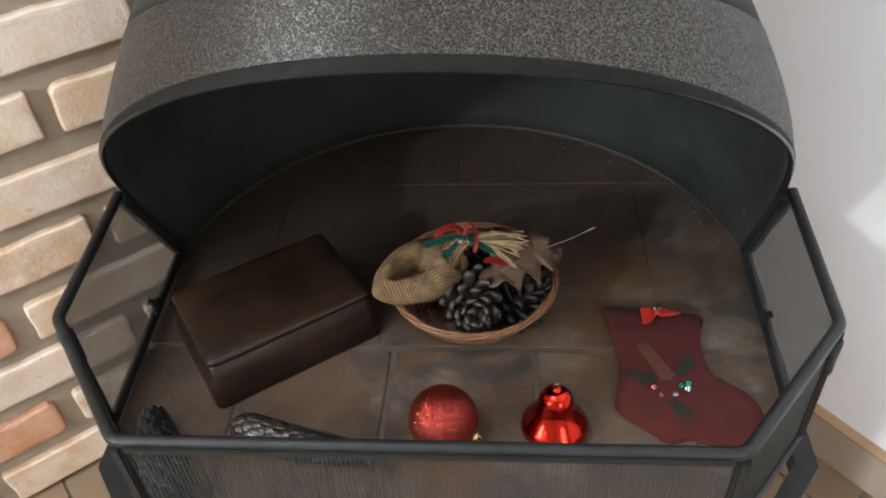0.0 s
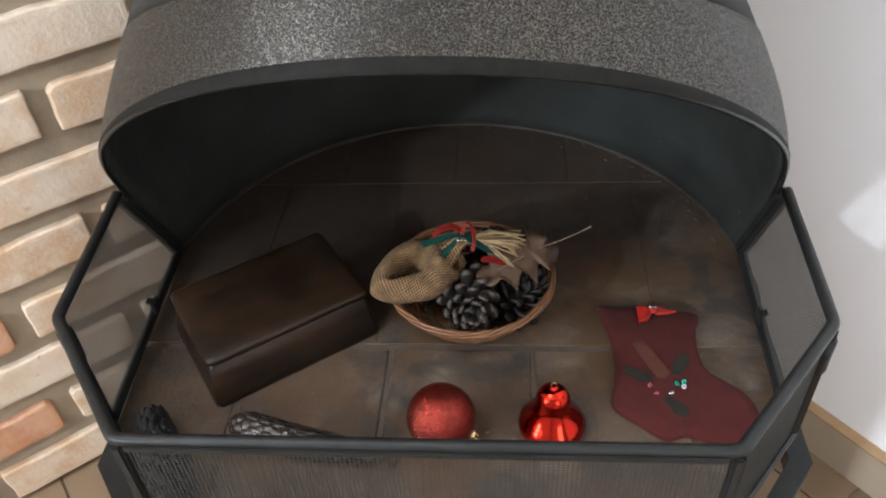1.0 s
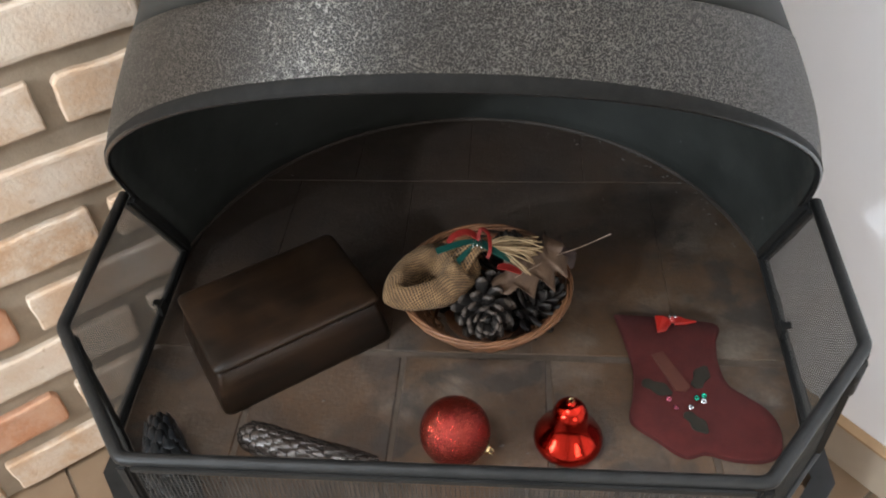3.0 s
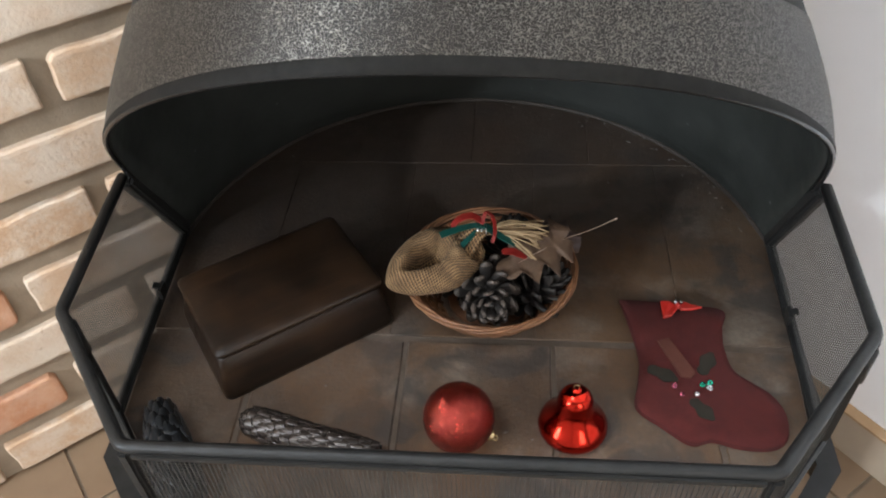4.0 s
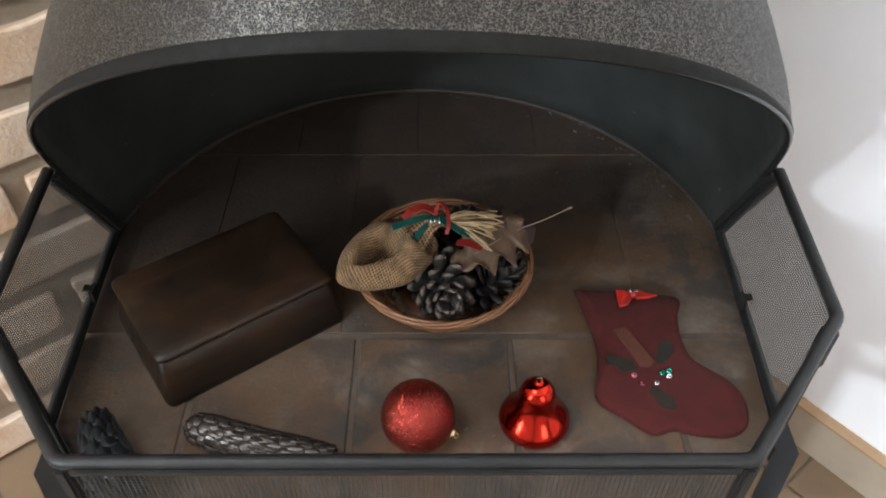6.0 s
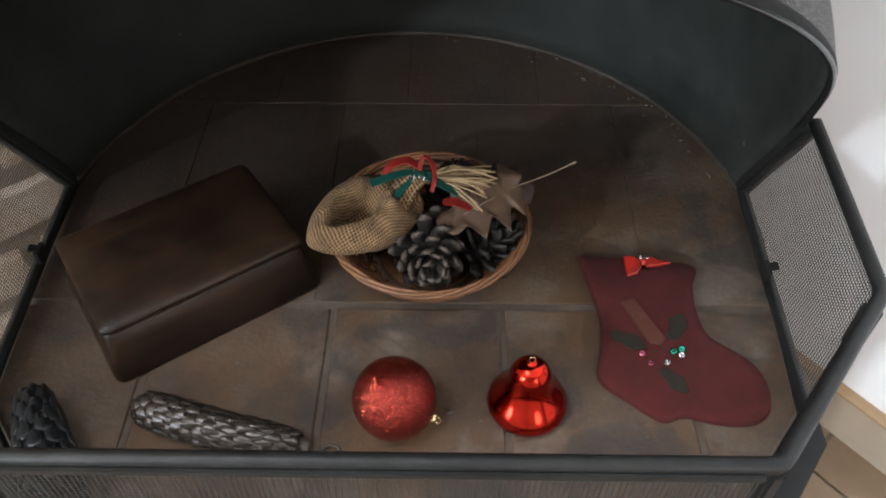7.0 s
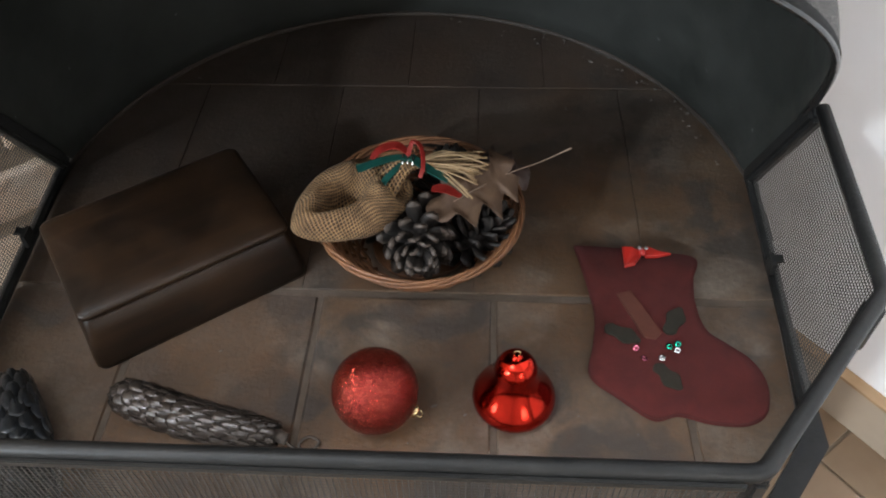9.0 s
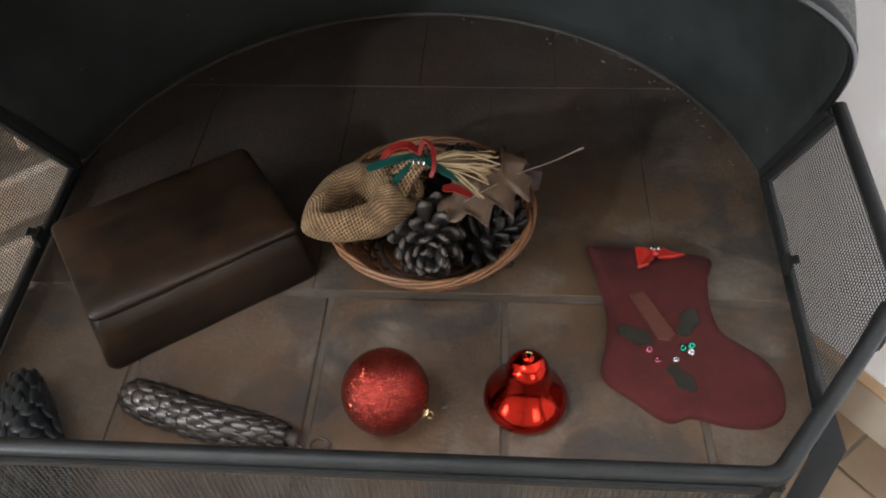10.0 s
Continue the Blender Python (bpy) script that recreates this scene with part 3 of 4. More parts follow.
# ---- the basket and what lies in it ----
basket = thing("wicker_basket", (0.033, 0.58, H), "round brown wicker bowl basket holding cones", "basket")
BC, BR = Vector((0.033, 0.58, H)), 0.0728


def bowl_r(z):
    return 0.036 + (BR - 0.037) * min(1, max(0, z / 0.04)) ** 0.6


part("base", slab(bmesh.new(), [(BC.x + 0.037 * math.cos(q), BC.y + 0.037 * math.sin(q)) for q in (math.pi * k / 16 for k in range(32))], H + 0.0005, H + 0.004, 0.001), WICKER, basket)
STAKES = 26
for i in range(10):
    z = 0.004 + i * 0.0034
    pts = []
    for k in range(STAKES * 4):
        q = 2 * math.pi * k / (STAKES * 4)
        r = bowl_r(z) + 0.0012 * math.cos(q * STAKES / 2 + math.pi * i)
        pts.append((BC.x + r * math.cos(q), BC.y + r * math.sin(q), H + z))
    part("weaver", tube(bmesh.new(), pts, 0.0018, 6, True), WICKER, basket)
for k in range(STAKES):
    q = 2 * math.pi * k / STAKES
    part("stake", tube(bmesh.new(), [(BC.x + bowl_r(z) * math.cos(q), BC.y + bowl_r(z) * math.sin(q), H + z) for z in (0.002, 0.008, 0.016, 0.026, 0.036)], 0.0013, 5), WICKER, basket)
for s in range(4):
    pts = []
    for k in range(150):
        q = 2 * math.pi * k / 150
        w = 4 * q + s * math.pi / 2 + 0.4 * math.sin(5 * q)
        pts.append((BC.x + (BR + 0.0018 * math.cos(w)) * math.cos(q), BC.y + (BR + 0.0018 * math.cos(w)) * math.sin(q), H + 0.040 + 0.0022 * math.sin(w)))
    part("rim_strand", tube(bmesh.new(), pts, 0.0014, 6, True), WICKER, basket, "twisted reddish-brown rim cane")


def scale_mesh(name, length, width, thick, curl, material, tip=None):
    """One cone scale that points along +x, curling upwards, with a rounded thick end."""
    bm = bmesh.new()
    rows = []
    n = 6
    for i in range(n + 1):
        f = i / n
        w = width * (0.35 + 0.65 * f ** 0.7) * math.sqrt(max(0.03, 1 - max(0, (f - 0.55) / 0.45) ** 2 * 0.95))
        t = thick * (0.5 + 0.8 * f)
        x, z = length * f, curl * f * f
        rows.append([bm.verts.new((x, y * w / 2, z + (t if up else 0) + (1 - y * y) * t * 0.5)) for y, up in ((-1, 0), (0, 0), (1, 0), (1, 1), (0, 1), (-1, 1))])
    for a, b in zip(rows, rows[1:]):
        for k in range(6):
            bm.faces.new((a[k], a[(k + 1) % 6], b[(k + 1) % 6], b[k]))
    bm.faces.new(rows[0][::-1])
    bm.faces.new(rows[-1])
    me = mesh_of(name, bm, material)
    if tip:
        me.materials.append(tip)
        for p in me.polygons:
            if p.center.x > length * 0.9:
                p.material_index = 1
    return me


def open_cone(at, axis, radius, height, me, core_material, label, count=46, seed=1):
    """An open pine cone: a tapered core with spiralling scales."""
    rnd = random.Random(seed)
    cone = thing("pine_cone", at, label, "pine cone")
    m = Matrix.Translation(at) @ Vector(axis).to_track_quat("Z", "Y").to_matrix().to_4x4()
    part("core", spin(bmesh.new(), [(radius * 0.12, -height * 0.5), (radius * 0.38, -height * 0.3), (radius * 0.3, height * 0.15), (radius * 0.08, height * 0.46)], 12, m), core_material, cone)
    for i in range(count):
        f = (i + 0.5) / count
        z = height * (-0.42 + 0.88 * f)
        spread = math.sin(math.pi * min(1, 0.2 + 0.72 * f)) ** 0.8
        size = (0.45 + 0.55 * spread) * rnd.uniform(0.92, 1.08)
        lift = -12 + 78 * f + rnd.uniform(-5, 5)
        q = i * 2.39996
        t = Matrix.Rotation(q, 4, "Z") @ Matrix.Translation((radius * 0.2 * (1 - 0.6 * f), 0, z - 0.1 * height)) @ Matrix.Rotation(-radians(lift), 4, "Y") @ Matrix.Diagonal((size, size, size, 1))
        piece("scale", me, m @ t, cone)
    return tagged(cone, group="cones in the basket")


BIG = scale_mesh("open_scale", 0.026, 0.0135, 0.0022, 0.0025, CONE, CONE_TIP)
DARK = scale_mesh("dark_scale", 0.024, 0.012, 0.002, 0.003, CONE_DARK)
open_cone((0.033, 0.552, H + 0.036), (0.12, -0.86, 0.36), 0.03, 0.056, BIG, CONE_DARK, "open brown pine cone with pale scale tips in the basket", 50)
open_cone((0.077, 0.566, H + 0.027), (0.5, 0.1, 0.7), 0.026, 0.042, DARK, CONE_DARK, "dark open pine cone in the basket", 50, 2)
open_cone((0.052, 0.615, H + 0.03), (0.1, 0.5, 0.7), 0.026, 0.042, DARK, CONE_DARK, "dark open pine cone at the back of the basket", 50, 3)
open_cone((0.003, 0.592, H + 0.028), (-0.5, 0.2, 0.7), 0.024, 0.04, DARK, CONE_DARK, "dark open pine cone under the burlap pouch", 46, 4)

# burlap pouch: a soft flattened bag with a hollow, lying over the basket's rim
pouch = thing("burlap_pouch", (-0.008, 0.557, H + 0.047), "natural burlap pouch tied with red and green ribbon", "pouch")
KNOT = Vector((0.0265, 0.5835, H + 0.079))
bm = bmesh.new()
uvl = bm.loops.layers.uv.new("UVMap")
PM = Matrix.Translation((-0.0118, 0.564, H + 0.0605)) @ Matrix.Rotation(radians(34), 4, "Z") @ Matrix.Rotation(radians(14), 4, "X")
NR, NS = 26, 72
grid = []
for j in range(NR + 1):
    f = j / NR
    row = []
    for k in range(NS):
        q = 2 * math.pi * k / NS
        g = (f - 0.5) / 0.5
        r = f / 0.5 if f <= 0.5 else 1 - g
        px, py = r * math.cos(q), r * math.sin(q)
        if f <= 0.5:                                   # underside, from its middle out
            z = -0.024 * (1 - r ** 4)
        else:                                          # top: a soft lip round a wide hollow, and a small fold by the neck
            d = math.hypot((px + 0.12) / 0.66, (py - 0.1 - 0.15 * px) / 0.5)
            e = min(1, max(0, (1.0 - d) / 0.85))
            z = 0.017 * (1 - r ** 3) ** 0.6 - 0.03 * e * e * (3 - 2 * e)
            z -= 0.015 * math.exp(-(((px - 0.66) / 0.13) ** 2 + ((py + 0.22) / 0.3) ** 2))
            z += 0.005 * math.exp(-(((px - 0.38) / 0.16) ** 2 + ((py + 0.3) / 0.4) ** 2))
            z += 0.0013 * math.sin(9 * q + 4 * r) * r * (1 - r) * 4 * max(0, math.cos(q))
        ax = 0.0445 * (1 + 0.06 * math.cos(3 * q + 1)) * (1.08 if math.cos(q) < 0 else 0.95)
        ay = 0.0315 * (1 + 0.05 * math.cos(2 * q)) * (1 - 0.42 * max(0, -math.cos(q)) ** 1.5)
        w = noise.noise(Vector((px * 2.2, py * 2.2, (f > 0.5) * 3))) * 0.004 * min(1, (1 - r) * 3 + 0.2)
        row.append(bm.verts.new(PM @ Vector((ax * px, ay * py, z + w))))
    grid.append(row)
def cloth(j, k):
    """Where a point lies in the flat cloth, in metres from the middle of its side."""
    k %= NS
    way = range(0, j) if j <= NR // 2 else range(j, NR)
    ln = sum((grid[a + 1][k].co - grid[a][k].co).length for a in way)
    q = math.atan2(0.0315 * math.sin(2 * math.pi * k / NS), 0.047 * math.cos(2 * math.pi * k / NS))
    return ln * math.cos(q), ln * math.sin(q)


for j in range(NR):
    for k in range(NS):
        fc = bm.faces.new((grid[j][k], grid[j][(k + 1) % NS], grid[j + 1][(k + 1) % NS], grid[j + 1][k]))
        for lp, (jj, kk) in zip(fc.loops, ((j, k), (j, k + 1), (j + 1, k + 1), (j + 1, k))):
            if j >= NR // 2 and jj == NR // 2:           # the lip belongs to the top side here
                u, v = cloth(jj + 1, kk)
                g = 1 + (grid[jj + 1][kk % NS].co - grid[jj][kk % NS].co).length / max(0.001, math.hypot(u, v))
                lp[uvl].uv = (u * g, v * g)
            else:
                lp[uvl].uv = cloth(jj, kk)
bag = part("bag", bm, BURLAP, pouch)
bm = bmesh.new()
uvl = bm.loops.layers.uv.new("UVMap")
rows = []
neck = smooth_line([(0.006, 0.57, H + 0.06), (0.016, 0.577, H + 0.072), KNOT, KNOT + Vector((0.012, 0.0, -0.001))], 14)
for i, p in enumerate(neck):
    f = i / 14
    d = Vector((0.8, 0.35, 0.25)).normalized()
    sd, up = d.cross(Vector((0, 0, 1))).normalized(), None
    up = sd.cross(d)
    rad = 0.011 * (1 - f) ** 1.5 + 0.004 + (0.002 if f > 0.9 else 0)
    rows.append([bm.verts.new(p + (sd * math.cos(q) * 1.15 + up * math.sin(q) * 0.75) * rad * (1 + 0.12 * math.cos(7 * q) * (0.3 + f))) for q in (2 * math.pi * k / 42 for k in range(42))])
for i in range(14):
    for k in range(42):
        fc = bm.faces.new((rows[i][k], rows[i][(k + 1) % 42], rows[i + 1][(k + 1) % 42], rows[i + 1][k]))
        for lp, (jj, kk) in zip(fc.loops, ((i, k), (i, k + 1), (i + 1, k + 1), (i + 1, k))):
            lp[uvl].uv = (kk / 42 * 0.06, jj / 14 * 0.045)
part("neck", bm, BURLAP, pouch, "gathered burlap neck")
rnd = random.Random(5)
for i in range(54):
    a, e = rnd.uniform(0, 2 * math.pi), rnd.random() ** 0.5
    p0 = KNOT + Vector((0.008, 0.0035 * e * math.cos(a), 0.003 * e * math.sin(a)))
    ln = rnd.uniform(0.036, 0.047)
    d = Vector((1, 0.04 + 0.2 * e * math.cos(a), -0.08 + 0.2 * e * math.sin(a)))
    if i % 11 == 0:                                    # a few strands fall away over the leaf
        d = Vector((0.82, -0.42 + rnd.uniform(-0.05, 0.05), -0.1))
    p1 = p0 + d * ln * 0.5 + Vector((0, rnd.uniform(-0.003, 0.004), 0.003 * rnd.uniform(-1, 1)))
    p2 = p0 + d * ln + Vector((0, rnd.uniform(-0.006, 0.003), -0.006 * rnd.random()))
    part("fringe_strand", tube(bmesh.new(), smooth_line([p0, p1, p2], 7), rnd.uniform(0.0004, 0.0008), 5), RAFFIA, pouch, "frayed straw-coloured strand")


def ribbon(pts, width, material, label, twist=(0, 0, 1)):
    return part("ribbon", strip(bmesh.new(), smooth_line(pts, 20), width, 0.0008, twist), material, pouch, label, False)


K = KNOT
ribbon([K + Vector((0.004, 0, 0.005)), K + Vector((-0.012, -0.003, 0.006)), K + Vector((-0.034, -0.011, 0.003))], lambda f: 0.0045 + 0.003 * f, GREENSATIN, "dark green satin ribbon")
ribbon([K + Vector((0.0, -0.001, 0.004)), K + Vector((-0.011, -0.012, 0.0)), K + Vector((-0.02, -0.024, -0.004))], lambda f: 0.004 + 0.0015 * f, GREENSATIN, "dark green satin ribbon")
ribbon([K + Vector((0.002, 0, 0.005)), K + Vector((0.014, -0.008, 0.002)), K + Vector((0.028, -0.012, -0.004))], 0.0065, GREENSATIN, "dark green satin ribbon")
ribbon([K + Vector((0.001, 0.002, 0.006)), K + Vector((-0.008, 0.005, 0.011)), K + Vector((-0.019, 0.004, 0.008)), K + Vector((-0.025, -0.001, 0.003))], lambda f: 0.0035 + 0.004 * math.sin(math.pi * f), REDRIBBON, "red satin ribbon loop")
ribbon([K + Vector((0.0, 0.0, 0.006)), K + Vector((0.003, 0.008, 0.012)), K + Vector((0.009, 0.003, 0.011)), K + Vector((0.011, -0.009, 0.006)), K + Vector((0.009, -0.016, 0.001))], 0.003, REDRIBBON, "red satin ribbon loop", (0.3, 0, 1))
ribbon([K + Vector((0.017, -0.02, -0.005)), K + Vector((0.026, -0.021, -0.004)), K + Vector((0.037, -0.025, -0.007))], lambda f: 0.0075 * math.sin(math.pi * (0.2 + 0.68 * f)), REDRIBBON, "red satin ribbon end")
wrap = bmesh.new()
for i in range(3):
    tube(wrap, [K + Vector((0.0035 * (i - 1), 0.0062 * math.cos(q), 0.0062 * math.sin(q))) for q in (2 * math.pi * k / 16 for k in range(16))], 0.0004, 5, True)
part("tie", wrap, SEQUIN, pouch, "silver tie wire")

# leaves
def lobed_leaf(name, base, tip, width, normal, material, label, stem_to=None, cup=0.006):
    leaf = thing(name, base, label, "leaf")
    base, tip, nrm = Vector(base), Vector(tip), Vector(normal).normalized()
    d = (tip - base)
    side = d.cross(nrm).normalized()
    nrm = side.cross(d).normalized()
    bm = bmesh.new()
    n, rows = 44, []
    for i in range(n + 1):
        f = i / n
        saw = (3.7 * f + 0.1) % 1.0
        lobe = saw / 0.72 if saw < 0.72 else (1 - saw) / 0.28
        w = width / 2 * (math.sin(math.pi * min(1, 0.05 + f * 0.93)) ** 0.6) * (0.42 + 0.58 * lobe ** 1.3)
        row = []
        for s in (-1, -0.5, 0, 0.5, 1):
            p = base + d * (f - 0.10 * abs(s) * (1 - f)) + side * (w * s) + nrm * (cup * (s * s) * math.sin(3 * f + s) - 0.010 * f * f + 0.0015 * math.sin(9 * f + 3 * s))
            row.append(p)
        rows.append([bm.verts.new(p + nrm * 0.0003) for p in row] + [bm.verts.new(p - nrm * 0.0003) for p in reversed(row)])
    for a, b in zip(rows, rows[1:]):
        for k in range(10):
            bm.faces.new((a[k], a[(k + 1) % 10], b[(k + 1) % 10], b[k]))
    part("blade", bm, material, leaf)
    part("midrib", tube(bmesh.new(), smooth_line([base + nrm * 0.0006, base + d * 0.5 - nrm * 0.0018, base + d * 0.95 - nrm * 0.0088], 10), lambda f: 0.0008 * (1 - 0.7 * f), 5), STEM if stem_to else material, leaf)
    if stem_to:
        part("stem", tube(bmesh.new(), smooth_line([base, base.lerp(Vector(stem_to), 0.5) + Vector((0, 0, -0.0015)), stem_to], 12), lambda f: 0.0004 + 0.0006 * f ** 8, 6), STEM, leaf, "thin pale stem")
    return leaf


lobed_leaf("oak_leaf", (0.0965, 0.5865, H + 0.0685), (0.0435, 0.5535, H + 0.064), 0.06, (0.1, -0.35, 1), LEAF, "dry light brown oak leaf with a long stem", (0.1385, 0.599, H + 0.081))
lobed_leaf("oak_leaf", (0.066, 0.606, H + 0.058), (0.114, 0.607, H + 0.05), 0.04, (0, -0.2, 1), LEAF_DARK, "dark dried oak leaf at the basket's back")


# ---- closed spruce cones ----
def closed_cone(at, to, radius, me, core, label, rows=17, seed=1, bend=0.006, n=9):
    """A long closed cone lying on the hearth: rows of overlapping scales round a bent core."""
    rnd = random.Random(seed)
    cone = thing("spruce_cone", at, label, "pine cone")
    a, b = Vector(at), Vector(to)
    mid = (a + b) / 2 + Vector((0, -bend, 0.001))
    line = smooth_line([a, mid, b], 40)
    prof = lambda f: radius * math.sqrt(min(1.0, 0.1 + f / 0.2)) if f < 0.45 else radius * (1 - 0.42 * ((f - 0.45) / 0.55) ** 1.8)
    part("core", tube(bmesh.new(), line, lambda f: prof(f) * 0.82, 14), core, cone)
    for i in range(rows):
        f = (i + 0.4) / rows
        p = line[round(f * 40)]
        d = (line[min(40, round(f * 40) + 1)] - line[max(0, round(f * 40) - 1)]).normalized()
        for k in range(n):
            q = 2 * math.pi * (k + 0.5 * (i % 2)) / n + rnd.uniform(-0.06, 0.06)
            rot = (-d).to_track_quat("X", "Z").to_matrix().to_4x4()
            s = prof(f) / radius * rnd.uniform(0.93, 1.07)
            t = Matrix.Translation(p) @ rot @ Matrix.Rotation(q, 4, "X") @ Matrix.Translation((-0.003, 0, prof(f) * 0.84)) @ Matrix.Rotation(-radians(2.5 + rnd.uniform(-1.5, 2)), 4, "Y") @ Matrix.Diagonal((0.75 + 0.25 * s, 0.25 + 0.8 * s, 1.0, 1))
            piece("scale", me, t, cone)
    return tagged(cone, group="spruce cones on the hearth")


SIL = scale_mesh("silver_scale", 0.0138, 0.0118, 0.00045, -0.0009, SILVER)
GRY = scale_mesh("grey_scale", 0.0165, 0.0125, 0.00065, 0.0, GREYCONE)
spruce = closed_cone((-0.1455, 0.4315, H + 0.0155), (-0.045, 0.4095, H + 0.0135), 0.0147, SIL, CONE_DARK, "long closed spruce cone with a silvery sheen on the hearth", 18, 1, 0.004, 8)
loop = [(-0.043, 0.409, H + 0.012), (-0.033, 0.404, H + 0.006), (-0.024, 0.405, H + 0.003), (-0.02, 0.411, H + 0.003), (-0.027, 0.414, H + 0.003), (-0.032, 0.408, H + 0.003), (-0.024, 0.4, H + 0.003)]
part("string", tube(bmesh.new(), smooth_line(loop, 40), 0.0009, 5), THREAD, spruce, "dark loop of string")
part("stalk", tube(bmesh.new(), [(-0.047, 0.41, H + 0.0135), (-0.038, 0.407, H + 0.012)], 0.004, 8), THREAD, spruce)
closed_cone((-0.176, 0.361, H + 0.021), (-0.221, 0.44, H + 0.016), 0.0195, GRY, CONE_DARK, "dark bluish closed spruce cone beside the spark guard", 12, 2, 0.0)

# ---- baubles ----
ball = thing("bauble", (0.0145, 0.434, H), "red glitter christmas bauble with a gold cap", "bauble")
BALL, R = Vector((0.0145, 0.434, H + 0.0268)), 0.0268
bm = bmesh.new()
bmesh.ops.create_uvsphere(bm, u_segments=64, v_segments=40, radius=R, matrix=Matrix.Translation(BALL))
part("globe", bm, GLITTER, ball)
axis = Vector((0.82, -0.18, -0.48)).normalized()
CM = Matrix.Translation(BALL + axis * R * 0.97) @ axis.to_track_quat("Z", "Y").to_matrix().to_4x4()
cap = part("cap", spin(bmesh.new(), [(0.0042, 0.0), (0.0044, 0.003), (0.0036, 0.0042), (0.001, 0.0046)], 20, CM), GOLD, ball, "small gold metal cap")
part("loop", tube(bmesh.new(), [CM @ Vector((0.0022 * math.cos(q), 0, 0.006 + 0.0022 * math.sin(q))) for q in (2 * math.pi * k / 14 for k in range(14))], 0.0005, 5, True), GOLD, cap, "thin gold wire loop")

bell = thing("bell_ornament", (0.1005, 0.446, H), "shiny red bell-shaped christmas ornament", "ornament")
prof = [(0.02, 0.0004), (0.0242, 0.001), (0.026, 0.0032), (0.0265, 0.006), (0.0262, 0.0085), (0.025, 0.0112), (0.0233, 0.014), (0.021, 0.0172), (0.0186, 0.0208), (0.0165, 0.0246), (0.0149, 0.0282), (0.014, 0.0312), (0.0136, 0.0338), (0.013, 0.0367), (0.0116, 0.04), (0.0094, 0.0432), (0.006, 0.0457), (0.001, 0.0467)]
BM = Matrix.Translation((0.1005, 0.446, H)) @ Matrix.Rotation(radians(-3), 4, "X")
part("body", spin(bmesh.new(), prof, 64, BM), REDGLOSS, bell)
cap = part("cap", spin(bmesh.new(), [(0.0038, 0.0445), (0.0036, 0.0475), (0.0012, 0.0485)], 18, BM), REDGLOSS, bell, "red metallic cap")
part("loop", tube(bmesh.new(), [BM @ Vector((0.0022 * math.cos(q), 0, 0.050 + 0.0022 * math.sin(q))) for q in (2 * math.pi * k / 14 for k in range(14))], 0.00045, 5, True), GOLD, cap, "pale wire loop")

# ---- felt stocking ----
stocking = thing("felt_stocking", (0.2, 0.5, H), "dark red felt christmas stocking lying flat on the bricks", "stocking")
SHAPE = smooth_line([(x, y, 0) for x, y in ((0.147, 0.579), (0.19, 0.5755), (0.2335, 0.5685), (0.2305, 0.548), (0.2285, 0.526), (0.232, 0.503), (0.2455, 0.490), (0.258, 0.478), (0.2645, 0.462), (0.2605, 0.442), (0.247, 0.4325),
                     (0.225, 0.4325), (0.2045, 0.4375), (0.188, 0.434), (0.168, 0.449), (0.1505, 0.4655), (0.1545, 0.49), (0.1575, 0.515), (0.1535, 0.546), (0.147, 0.579))], 110)


def felt_layer(z0, z1, shrink):
    bm = bmesh.new()
    c = Vector((0.2, 0.5))
    def wave(x, y):
        return 0.0016 * noise.noise(Vector((x * 28, y * 28, 3.0)))
    rings = []
    for f, z in ((1.0, z0), (1.0, z1 - 0.0008), (0.985, z1), (0.8, z1 + 0.0009), (0.55, z1 + 0.0014), (0.25, z1 + 0.0015)):
        ring = []
        for p in SHAPE[:-1]:
            q = c + (Vector((p.x, p.y)) - c) * f * shrink
            ring.append(bm.verts.new((q.x, q.y, z + (wave(q.x, q.y) + 0.0008 if f < 1 else 0))))
        rings.append(ring)
    n = len(rings[0])
    for a, b in zip(rings, rings[1:]):
        for k in range(n):
            bm.faces.new((a[k], a[(k + 1) % n], b[(k + 1) % n], b[k]))
    bm.faces.new(rings[0][::-1])
    bm.faces.new(rings[-1])
    return bm


part("back_layer", felt_layer(H + 0.0004, H + 0.002, 1.0), FELT, stocking)
part("front_layer", felt_layer(H + 0.0022, H + 0.0042, 0.992), FELT, stocking)

def flat_patch(name, outline, z, material, label):
    return part(name, slab(bmesh.new(), outline, z, z + 0.0018, 0.0004), material, stocking, label, False)


ZS = H + 0.0058
flat_patch("candle_patch", [(0.1735, 0.530), (0.1835, 0.5335), (0.2005, 0.4975), (0.196, 0.4925), (0.1885, 0.4935)], ZS, CANDLE, "brown felt candle patch")
for c, ang, ln in (((0.174, 0.496), -28, 0.026), ((0.2105, 0.508), 62, 0.026), ((0.2, 0.463), -52, 0.024)):
    d, s = Vector((math.cos(radians(ang)), math.sin(radians(ang)))), Vector((-math.sin(radians(ang)), math.cos(radians(ang))))
    outl = []
    for k in range(24):
        q = 2 * math.pi * k / 24
        w = 0.006 * (1 + 0.22 * math.cos(5 * q))
        outl.append(tuple(Vector(c) + d * ln / 2 * math.cos(q) + s * w * math.sin(q)))
    flat_patch("holly_leaf", outl, ZS, HOLLY, "dark green felt holly leaf")
